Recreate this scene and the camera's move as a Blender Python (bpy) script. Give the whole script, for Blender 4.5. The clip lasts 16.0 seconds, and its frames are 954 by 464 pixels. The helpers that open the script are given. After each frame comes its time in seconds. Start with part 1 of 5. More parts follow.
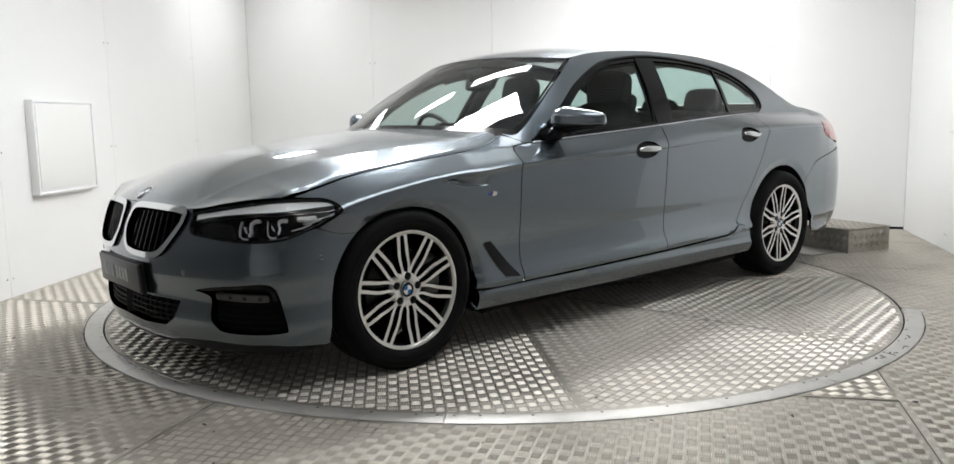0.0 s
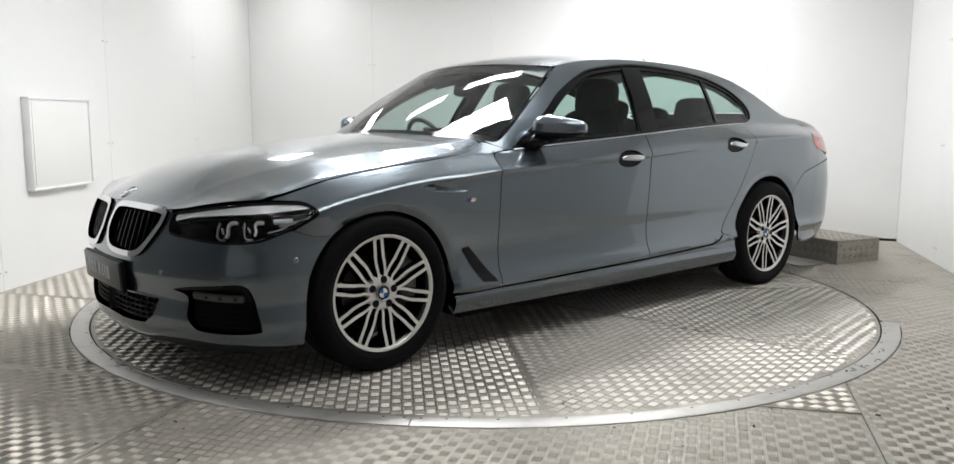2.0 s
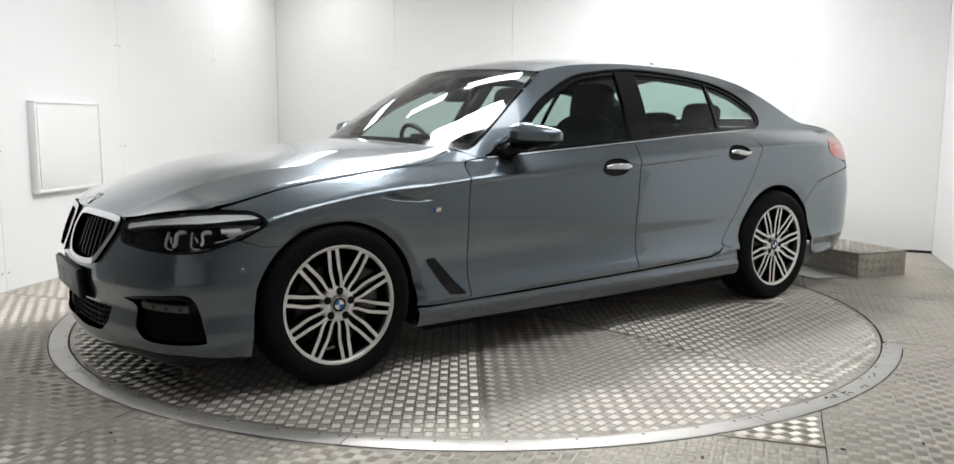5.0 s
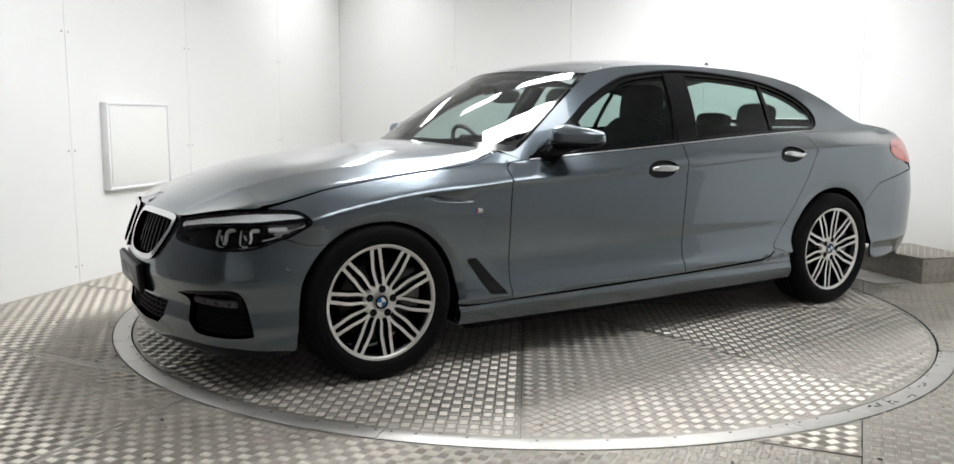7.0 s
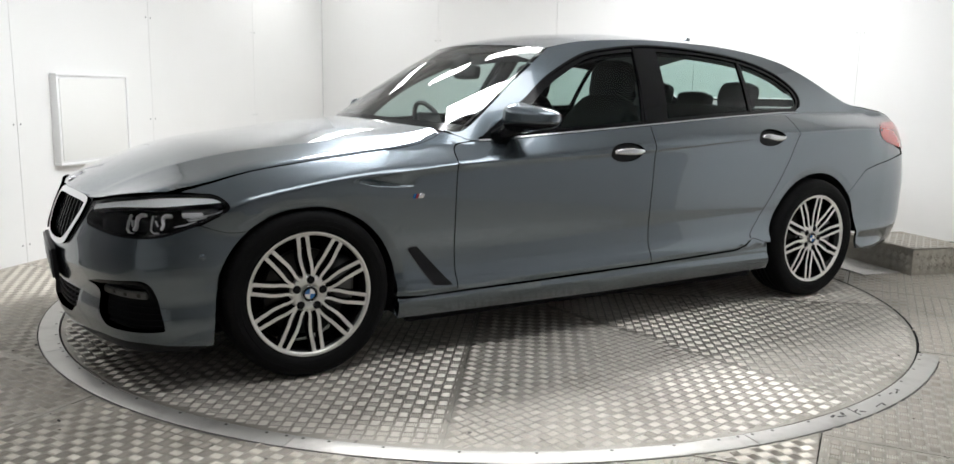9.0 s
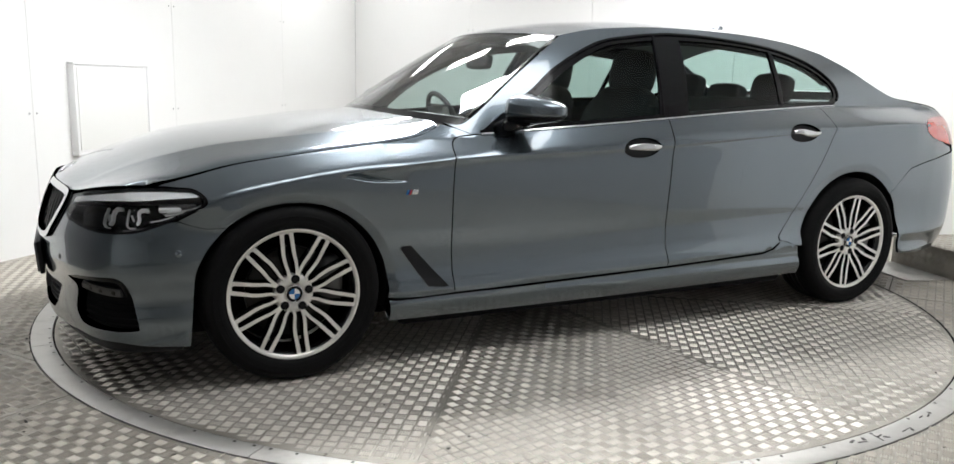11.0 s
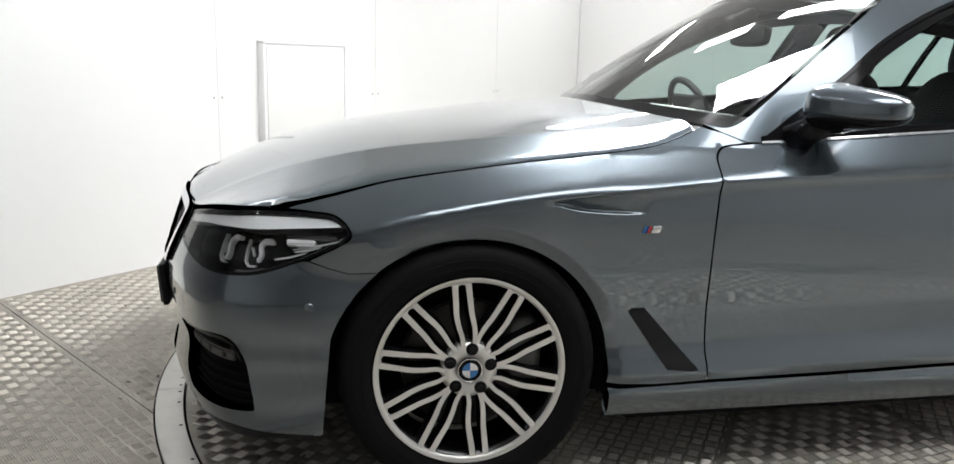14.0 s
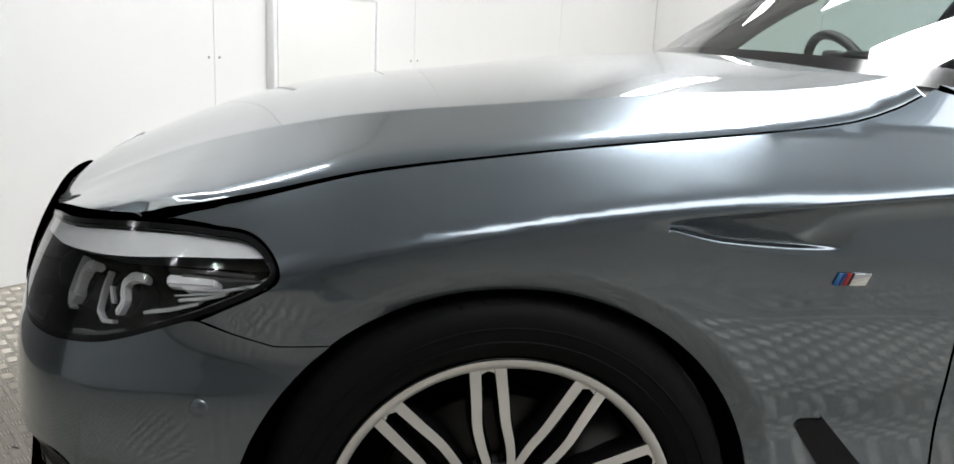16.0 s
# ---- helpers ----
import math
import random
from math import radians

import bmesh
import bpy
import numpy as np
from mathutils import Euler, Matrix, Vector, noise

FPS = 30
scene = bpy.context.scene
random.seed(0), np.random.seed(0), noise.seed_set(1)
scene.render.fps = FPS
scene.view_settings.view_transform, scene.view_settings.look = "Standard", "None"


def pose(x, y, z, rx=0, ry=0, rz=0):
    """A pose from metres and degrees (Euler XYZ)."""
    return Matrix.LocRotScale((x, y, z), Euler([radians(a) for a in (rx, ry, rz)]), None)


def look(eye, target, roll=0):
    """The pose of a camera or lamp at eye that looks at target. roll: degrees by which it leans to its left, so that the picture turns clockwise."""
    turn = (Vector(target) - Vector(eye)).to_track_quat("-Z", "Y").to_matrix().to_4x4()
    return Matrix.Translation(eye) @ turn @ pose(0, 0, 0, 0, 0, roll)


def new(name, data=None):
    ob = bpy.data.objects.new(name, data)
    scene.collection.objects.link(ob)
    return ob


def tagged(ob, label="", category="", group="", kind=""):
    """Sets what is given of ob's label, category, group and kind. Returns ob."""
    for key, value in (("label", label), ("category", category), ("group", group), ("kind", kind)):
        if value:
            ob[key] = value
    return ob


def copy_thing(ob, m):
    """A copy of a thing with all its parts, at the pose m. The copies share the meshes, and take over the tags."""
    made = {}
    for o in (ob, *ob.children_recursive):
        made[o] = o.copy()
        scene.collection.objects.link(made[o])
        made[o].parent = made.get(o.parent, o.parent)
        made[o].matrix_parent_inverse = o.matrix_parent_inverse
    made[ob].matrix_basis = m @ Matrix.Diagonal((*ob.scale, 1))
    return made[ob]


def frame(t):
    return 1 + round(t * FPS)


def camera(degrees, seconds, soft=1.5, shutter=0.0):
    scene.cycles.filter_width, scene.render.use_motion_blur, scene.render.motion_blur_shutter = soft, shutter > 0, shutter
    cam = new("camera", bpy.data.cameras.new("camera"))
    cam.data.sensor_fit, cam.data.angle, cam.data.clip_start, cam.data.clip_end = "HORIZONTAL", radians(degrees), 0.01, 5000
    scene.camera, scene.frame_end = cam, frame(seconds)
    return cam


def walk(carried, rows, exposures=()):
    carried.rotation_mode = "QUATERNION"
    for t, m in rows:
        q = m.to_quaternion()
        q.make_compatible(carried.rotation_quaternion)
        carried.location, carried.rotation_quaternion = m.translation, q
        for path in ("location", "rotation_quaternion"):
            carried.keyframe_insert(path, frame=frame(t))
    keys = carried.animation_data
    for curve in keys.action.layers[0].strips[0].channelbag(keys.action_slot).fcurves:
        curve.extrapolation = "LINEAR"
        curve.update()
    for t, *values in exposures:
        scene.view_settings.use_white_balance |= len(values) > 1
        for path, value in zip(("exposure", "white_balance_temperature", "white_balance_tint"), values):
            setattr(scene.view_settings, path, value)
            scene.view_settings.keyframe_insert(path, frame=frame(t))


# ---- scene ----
from mathutils.geometry import delaunay_2d_cdt

cam = camera(60.6, 16.0)
PATH = [
    (0, (-1.941, -3.618, 1.025), (-0.652, -2.112, 0.756), -1.0),
    (0.5, (-1.914, -3.657, 1.026), (-0.619, -2.154, 0.77), -0.6),
    (1, (-1.9, -3.699, 1.031), (-0.611, -2.192, 0.771), -0.3),
    (1.5, (-1.885, -3.73, 1.04), (-0.608, -2.214, 0.775), -0.1),
    (2, (-1.864, -3.74, 1.049), (-0.591, -2.22, 0.783), 0.1),
    (2.5, (-1.793, -3.758, 1.068), (-0.536, -2.227, 0.79), 0.7),
    (3, (-1.695, -3.779, 1.075), (-0.458, -2.232, 0.792), 1.1),
    (5.5, (-1.441, -3.938, 1.087), (-0.323, -2.301, 0.823), 0.1),
    (6, (-1.424, -3.965, 1.085), (-0.353, -2.297, 0.818), 0.1),
    (6.5, (-1.402, -3.987, 1.093), (-0.358, -2.302, 0.824), 0.2),
    (7, (-1.393, -4.015, 1.11), (-0.376, -2.315, 0.835), 0.3),
    (7.5, (-1.321, -4.003, 1.113), (-0.322, -2.294, 0.829), 0.1),
    (8, (-1.169, -3.973, 1.112), (-0.128, -2.29, 0.82), 0.6),
    (8.5, (-1.078, -3.941, 1.125), (-0.055, -2.252, 0.806), 0.8),
    (11, (-0.717, -3.853, 1.126), (0.162, -2.093, 0.768), 1.2),
    (11.5, (-0.649, -3.732, 1.122), (0.208, -1.963, 0.755), 1.2),
    (12, (-0.593, -3.597, 1.13), (0.223, -1.811, 0.747), 1.7),
    (12.5, (-0.536, -3.431, 1.105), (0.133, -1.589, 0.704), 1.9),
    (13, (-0.43, -3.242, 1.1), (0.036, -1.341, 0.687), 1.1),
    (13.5, (-0.386, -3.078, 1.123), (0.036, -1.163, 0.732), 1.7),
    (14, (-0.383, -2.849, 1.112), (0.003, -0.929, 0.707), 1.5),
    (14.5, (-0.385, -2.646, 1.123), (-0.016, -0.725, 0.707), 1.4),
    (15, (-0.329, -2.383, 1.087), (0.024, -0.464, 0.647), 2.8),
    (15.5, (-0.259, -2.131, 1.06), (0.03, -0.2, 0.628), 2.9),
    (16, (-0.183, -1.92, 0.993), (0.068, 0.014, 0.546), 2.6),
]
walk(cam, [(t, look(eye, target, roll)) for t, eye, target, roll in PATH], exposures=[(0, 0.17), (8.5, 0.20), (11, 0.40), (12, 0.48), (14.5, 0.43), (16, 0.30)])

# ---- world and light ----
world = bpy.data.worlds.new("world")
scene.world = world
world.use_nodes = True
world.node_tree.nodes["Background"].inputs[0].default_value = (0.9, 0.95, 1.0, 1)
world.node_tree.nodes["Background"].inputs[1].default_value = 0.05

# ---- materials ----


def material(name, color, rough=0.5, metal=0.0, coat=0.0, grain=0.0, grain_scale=40.0, bump=0.0, bump_scale=200.0,
             spec=0.5, vary=0.0, stain=None, stain_scale=2.0, stain_amount=0.0, rough_vary=0.0, specks=0.0):
    """A principled material with colour variation at two scales, stains and fine relief."""
    m = bpy.data.materials.new(name)
    m.use_nodes = True
    n, l = m.node_tree.nodes, m.node_tree.links
    b = n["Principled BSDF"]
    b.inputs["Base Color"].default_value = (*color, 1)
    b.inputs["Roughness"].default_value = rough
    b.inputs["Metallic"].default_value = metal
    b.inputs["Specular IOR Level"].default_value = spec
    b.inputs["Coat Weight"].default_value = coat
    b.inputs["Coat Roughness"].default_value = 0.03
    co = n.new("ShaderNodeTexCoord")
    last = None
    if grain or vary:
        t = n.new("ShaderNodeTexNoise")
        t.inputs["Scale"].default_value, t.inputs["Detail"].default_value = grain_scale, 5
        l.new(co.outputs["Object"], t.inputs["Vector"])
        mix = n.new("ShaderNodeMix")
        mix.data_type = "RGBA"
        mix.inputs["A"].default_value = (*[c * (1 - grain) for c in color], 1)
        mix.inputs["B"].default_value = (*[min(1, c * (1 + grain)) for c in color], 1)
        l.new(t.outputs["Fac"], mix.inputs["Factor"])
        last = mix.outputs["Result"]
        if rough_vary:
            r = n.new("ShaderNodeMapRange")
            r.inputs["To Min"].default_value, r.inputs["To Max"].default_value = rough - rough_vary, rough + rough_vary
            l.new(t.outputs["Fac"], r.inputs["Value"])
            l.new(r.outputs["Result"], b.inputs["Roughness"])
    if stain:
        t = n.new("ShaderNodeTexNoise")
        t.inputs["Scale"].default_value, t.inputs["Detail"].default_value = stain_scale, 8
        t.inputs["Roughness"].default_value = 0.65
        l.new(co.outputs["Object"], t.inputs["Vector"])
        r = n.new("ShaderNodeMapRange")
        r.inputs["From Min"].default_value, r.inputs["From Max"].default_value = 0.5, 0.75
        r.inputs["To Max"].default_value = stain_amount
        l.new(t.outputs["Fac"], r.inputs["Value"])
        mix = n.new("ShaderNodeMix")
        mix.data_type = "RGBA"
        mix.inputs["A"].default_value = (*color, 1)
        if last:
            l.new(last, mix.inputs["A"])
        mix.inputs["B"].default_value = (*stain, 1)
        l.new(r.outputs["Result"], mix.inputs["Factor"])
        last = mix.outputs["Result"]
    if specks:
        t = n.new("ShaderNodeTexNoise")
        t.inputs["Scale"].default_value, t.inputs["Detail"].default_value = 17.0, 4
        l.new(co.outputs["Object"], t.inputs["Vector"])
        r = n.new("ShaderNodeMapRange")
        r.inputs["From Min"].default_value, r.inputs["From Max"].default_value = 0.665, 0.72
        r.inputs["To Max"].default_value = specks
        l.new(t.outputs["Fac"], r.inputs["Value"])
        mix = n.new("ShaderNodeMix")
        mix.data_type = "RGBA"
        l.new(last, mix.inputs["A"])
        mix.inputs["B"].default_value = (0.05, 0.045, 0.035, 1)
        l.new(r.outputs["Result"], mix.inputs["Factor"])
        last = mix.outputs["Result"]
    if vary:
        o = n.new("ShaderNodeObjectInfo")
        r = n.new("ShaderNodeMapRange")
        r.inputs["To Min"].default_value, r.inputs["To Max"].default_value = 1 - vary, 1 + vary
        l.new(o.outputs["Random"], r.inputs["Value"])
        h = n.new("ShaderNodeHueSaturation")
        l.new(last, h.inputs["Color"])
        l.new(r.outputs["Result"], h.inputs["Value"])
        last = h.outputs["Color"]
    if last:
        l.new(last, b.inputs["Base Color"])
    if bump:
        t = n.new("ShaderNodeTexNoise")
        t.inputs["Scale"].default_value, t.inputs["Detail"].default_value = bump_scale, 3
        l.new(co.outputs["Object"], t.inputs["Vector"])
        k = n.new("ShaderNodeBump")
        k.inputs["Strength"].default_value, k.inputs["Distance"].default_value = bump, 0.002
        l.new(t.outputs["Fac"], k.inputs["Height"])
        l.new(k.outputs["Normal"], b.inputs["Normal"])
    return m


def glass_material(name, tint, weight=1.0):
    """Thin automotive glass: tinted see-through with a sharp clear reflection."""
    m = bpy.data.materials.new(name)
    m.use_nodes = True
    n, l = m.node_tree.nodes, m.node_tree.links
    n.remove(n["Principled BSDF"])
    tr, gl, mx, lw, pw, ma = (n.new(k) for k in ("ShaderNodeBsdfTransparent", "ShaderNodeBsdfGlossy", "ShaderNodeMixShader", "ShaderNodeLayerWeight", "ShaderNodeMath", "ShaderNodeMath"))
    tr.inputs["Color"].default_value = (*tint, 1)
    gl.inputs["Roughness"].default_value = 0.01
    lw.inputs["Blend"].default_value = 0.5
    pw.operation, ma.operation = "POWER", "MULTIPLY_ADD"
    pw.inputs[1].default_value = 4.5
    ma.inputs[1].default_value, ma.inputs[2].default_value = 0.92, 0.07 * weight
    l.new(lw.outputs["Facing"], pw.inputs[0])
    l.new(pw.outputs[0], ma.inputs[0])
    l.new(ma.outputs[0], mx.inputs[0])
    l.new(tr.outputs[0], mx.inputs[1])
    l.new(gl.outputs[0], mx.inputs[2])
    l.new(mx.outputs[0], n["Material Output"].inputs["Surface"])
    return m


def glow(name, color, strength):
    m = bpy.data.materials.new(name)
    m.use_nodes = True
    b = m.node_tree.nodes["Principled BSDF"]
    b.inputs["Emission Color"].default_value = (*color, 1)
    b.inputs["Emission Strength"].default_value = strength
    b.inputs["Base Color"].default_value = (0.8, 0.8, 0.8, 1)
    return m


def paint_material():
    """Grey-blue metallic car paint: soft flake layer under a sharp clear coat."""
    base = (0.131, 0.160, 0.184)
    m = material("blue_grey_metallic_paint", base, 0.26, 0.92, 1.0)
    n, l = m.node_tree.nodes, m.node_tree.links
    b = n["Principled BSDF"]
    b.inputs["Coat IOR"].default_value = 1.62
    b.inputs["Coat Roughness"].default_value = 0.03
    co = n["Texture Coordinate"]
    v = n.new("ShaderNodeTexVoronoi")
    v.inputs["Scale"].default_value = 1400
    l.new(co.outputs["Object"], v.inputs["Vector"])
    w = n.new("ShaderNodeTexNoise")
    w.inputs["Scale"].default_value, w.inputs["Detail"].default_value = 1.3, 4
    l.new(co.outputs["Object"], w.inputs["Vector"])
    h = n.new("ShaderNodeHueSaturation")
    h.inputs["Color"].default_value = (*base, 1)
    r = n.new("ShaderNodeMapRange")
    r.inputs["To Min"].default_value, r.inputs["To Max"].default_value = 0.88, 1.12
    l.new(v.outputs["Color"], r.inputs["Value"])
    l.new(r.outputs["Result"], h.inputs["Value"])
    l.new(h.outputs["Color"], b.inputs["Base Color"])
    r2 = n.new("ShaderNodeMapRange")
    r2.inputs["To Min"].default_value, r2.inputs["To Max"].default_value = 0.24, 0.28
    l.new(w.outputs["Fac"], r2.inputs["Value"])
    l.new(r2.outputs["Result"], b.inputs["Roughness"])
    return m


PAINT = paint_material()
WALL = material("white_wall_board", (0.80, 0.80, 0.79), 0.55, grain=0.015, grain_scale=3, bump=0.05, bump_scale=60,
                stain=(0.66, 0.65, 0.62), stain_scale=1.3, stain_amount=0.10)
CEIL = material("pale_ceiling", (0.80, 0.80, 0.80), 0.8, grain=0.1, grain_scale=5)
WHITE = material("white_enamel", (0.80, 0.80, 0.80), 0.35, grain=0.01, grain_scale=8)
TREAD = material("worn_aluminium_tread_plate", (0.39, 0.366, 0.322), 0.50, 0.55, specks=0.75, grain=0.22, grain_scale=9, bump=0.15, bump_scale=350,
                 vary=0.05, stain=(0.15, 0.135, 0.10), stain_scale=2.6, stain_amount=0.7, rough_vary=0.10)
TREADBAR = material("polished_tread_bars", (0.70, 0.668, 0.61), 0.45, 0.65, grain=0.14, grain_scale=12, stain=(0.2, 0.18, 0.15), stain_scale=3.5,
                    stain_amount=0.4, rough_vary=0.10)
FLOORBAR = material("dull_tread_bars", (0.52, 0.488, 0.43), 0.46, 0.60, grain=0.2, grain_scale=12, stain=(0.16, 0.14, 0.11), stain_scale=3.0,
                    stain_amount=0.55, rough_vary=0.08)
RING = material("brushed_steel_ring", (0.52, 0.51, 0.485), 0.48, 0.7, grain=0.12, grain_scale=14, stain=(0.2, 0.19, 0.17), stain_scale=6,
                stain_amount=0.45, rough_vary=0.08)
SCREW = material("dark_screw_steel", (0.06, 0.055, 0.05), 0.5, 0.6)
JOINT = material("grey_joint", (0.32, 0.32, 0.31), 0.8)
SCREW_PALE = material("pale_screw", (0.42, 0.42, 0.42), 0.4, 0.6)
BLACK = material("gloss_black_trim", (0.006, 0.006, 0.007), 0.10, spec=0.2)
PLASTIC = material("black_plastic", (0.012, 0.012, 0.013), 0.50, spec=0.2, grain=0.2, grain_scale=60, bump=0.1, bump_scale=500)
RUBBER = material("tyre_rubber", (0.005, 0.005, 0.0055), 0.65, spec=0.14, grain=0.25, grain_scale=25, bump=0.1, bump_scale=300)
CHROME = material("chrome", (0.78, 0.79, 0.80), 0.08, 1.0)
SATIN = material("satin_aluminium", (0.68, 0.69, 0.70), 0.22, 1.0, grain=0.03, grain_scale=30)
RIM = material("machined_alloy", (0.74, 0.73, 0.70), 0.28, 0.60, grain=0.05, grain_scale=25)
RIMDARK = material("gloss_dark_grey_alloy", (0.006, 0.006, 0.007), 0.25, 0.0, coat=0.2)
DISC = material("brake_disc_steel", (0.055, 0.053, 0.050), 0.40, 1.0, grain=0.15, grain_scale=30)
CAST = material("grey_cast_metal", (0.12, 0.12, 0.12), 0.5, 0.6)
BROW = material("pale_satin_plastic", (0.88, 0.89, 0.90), 0.35)
# pale tone set to brighten what the front fender reflects
REFLECT_PALE = material("pale_reflection_screen", (0.72, 0.72, 0.71), 0.7, grain=0.1, grain_scale=3)
# for the added ceiling sheet that the front fender mirrors
REFLECT_SOFFIT = material("soffit_reflection_screen", (0.72, 0.72, 0.72), 0.7, grain=0.2, grain_scale=3)
# grey chosen for how dark the car doors' reflections come out
REFLECT_GREY = material("grey_reflection_screen", (0.42, 0.42, 0.425), 0.6, grain=0.1, grain_scale=3)
# dark colour stands in for the unlit open end mirrored in the paint
REFLECT_DARK = material("dark_reflection_screen", (0.12, 0.12, 0.122), 0.7, grain=0.2, grain_scale=3)
SHELL = material("black_underbody", (0.006, 0.006, 0.007), 0.8, spec=0.12)
LEATHER = material("black_leather", (0.009, 0.009, 0.010), 0.55, spec=0.25, grain=0.2, grain_scale=40, bump=0.2, bump_scale=250)
DASH = material("dark_dashboard", (0.014, 0.014, 0.015), 0.6, spec=0.2, bump=0.2, bump_scale=400)
HEADLINER = material("grey_headliner", (0.22, 0.22, 0.22), 0.9, bump=0.2, bump_scale=300)
PAPER = material("white_paper", (0.78, 0.78, 0.76), 0.6)
PLATE = material("dark_plate", (0.045, 0.048, 0.052), 0.35)
LETTER = material("light_grey_print", (0.45, 0.46, 0.47), 0.5)
BLUE = material("blue_enamel", (0.03, 0.16, 0.42), 0.2, coat=0.5)
DEEPBLUE = material("deep_blue_enamel", (0.02, 0.04, 0.16), 0.2, coat=0.5)
RED = material("red_enamel", (0.45, 0.03, 0.03), 0.2, coat=0.5)
TAILRED = material("red_lamp_plastic", (0.62, 0.05, 0.035), 0.12, coat=1.0, grain=0.1, grain_scale=30)
REFLECTOR = material("lamp_reflector", (0.88, 0.89, 0.90), 0.22, 0.40)
GUIDE = material("frosted_light_guide", (0.90, 0.90, 0.91), 0.30, coat=0.6)
LAMPDARK = material("lamp_housing_dark", (0.002, 0.002, 0.0025), 0.15, spec=0.3)
GLASS = glass_material("clear_green_glass", (0.80, 0.88, 0.86), 0.85)
TINT = glass_material("tinted_glass", (0.56, 0.67, 0.645), 0.28)
LAMPGLASS = glass_material("lamp_cover", (0.93, 0.94, 0.95), 0.5)
# glow of the fill light added for the wall corner
CORNERFILL = glow("corner_fill_glow", (0.98, 0.99, 1.0), 13.0)
FAINT = glow("small_lamp_tube", (0.98, 0.99, 1.0), 34.0)
WIDE = glow("wide_diffuser", (0.98, 0.99, 1.0), 5.0)
LIGHT = glow("lamp_tube", (0.98, 0.99, 1.0), 23.0)
PANEL = glow("lamp_diffuser", (0.98, 0.99, 1.0), 58.0)

# ---- mesh helpers ----


def hang(name, me, mat, parent=None, label="", smooth=True):
    """Links a mesh as one object under a thing or a part."""
    ob = new(name, me)
    if mat:
        me.materials.append(mat)
    if parent:
        ob.parent = parent
    if smooth is not None:
        me.polygons.foreach_set("use_smooth", [smooth] * len(me.polygons))
    if label:
        tagged(ob, label)
    return ob


def mesh_of(name, verts, faces):
    me = bpy.data.meshes.new(name)
    me.from_pydata([tuple(map(float, v)) for v in verts], [], [tuple(map(int, f)) for f in faces])
    me.update()
    return me


def part(name, bm, mat, parent=None, label="", smooth=True):
    me = bpy.data.meshes.new(name)
    bmesh.ops.recalc_face_normals(bm, faces=bm.faces)
    bm.to_mesh(me)
    bm.free()
    ob = hang(name, me, mat, parent, label, smooth)
    return ob


def sharp(ob, degrees=35):
    """Smooth shading with hard edges above an angle."""
    ob.data.set_sharp_from_angle(angle=radians(degrees))
    return ob


def box(size, bevel=0.004, m=None, segments=2):
    bm = bmesh.new()
    bmesh.ops.create_cube(bm, size=1, matrix=Matrix.Diagonal((*size, 1)))
    if bevel:
        bmesh.ops.bevel(bm, geom=bm.edges[:], offset=bevel, segments=segments, affect="EDGES", profile=0.5)
    if m:
        bmesh.ops.transform(bm, matrix=m, verts=bm.verts)
    return bm


def lathe(profile, n=64, axis="Y", closed=False):
    """Turns (radius, along) pairs round an axis."""
    verts, faces = [], []
    k = len(profile)
    for i in range(n):
        a = 2 * math.pi * i / n
        for r, h in profile:
            verts.append((r * math.cos(a), h, r * math.sin(a)) if axis == "Y" else (r * math.cos(a), r * math.sin(a), h))
    for i in range(n):
        j = (i + 1) % n
        for q in range(k if closed else k - 1):
            p = (q + 1) % k
            faces.append((i * k + q, j * k + q, j * k + p, i * k + p))
    return verts, faces


def curve(*pts):
    """A smooth monotone curve through (x, y) pairs."""
    x, y = np.array(pts, float).T
    h, d = np.diff(x), np.diff(y) / np.diff(x)
    s = np.zeros(len(x))
    s[0], s[-1] = d[0], d[-1]
    for i in range(1, len(x) - 1):
        if d[i - 1] * d[i] > 0:
            w1, w2 = 2 * h[i] + h[i - 1], h[i] + 2 * h[i - 1]
            s[i] = (w1 + w2) / (w1 / d[i - 1] + w2 / d[i])

    def f(v):
        v = np.asarray(v, float)
        c = np.clip(v, x[0], x[-1])
        i = np.clip(np.searchsorted(x, c) - 1, 0, len(x) - 2)
        t = (c - x[i]) / h[i]
        a = y[i] * (1 + 2 * t) * (1 - t) ** 2 + s[i] * h[i] * t * (1 - t) ** 2 + y[i + 1] * t * t * (3 - 2 * t) + s[i + 1] * h[i] * t * t * (t - 1)
        return a + (v - c) * np.where(v < c, s[0], s[-1])
    return f


def smooth_path(pts, n=8, closed=False):
    """A Catmull-Rom path through points of any dimension."""
    p = np.array(pts, float)
    if closed:
        p = np.vstack([p[-1], p, p[0], p[1]])
    else:
        p = np.vstack([2 * p[0] - p[1], p, 2 * p[-1] - p[-2]])
    out = []
    for i in range(1, len(p) - 2):
        for t in np.linspace(0, 1, n, endpoint=False):
            a, b, c, d = p[i - 1:i + 3]
            out.append(0.5 * (2 * b + (c - a) * t + (2 * a - 5 * b + 4 * c - d) * t * t + (3 * b - a - 3 * c + d) * t ** 3))
    if not closed:
        out.append(p[-2])
    return np.array(out)


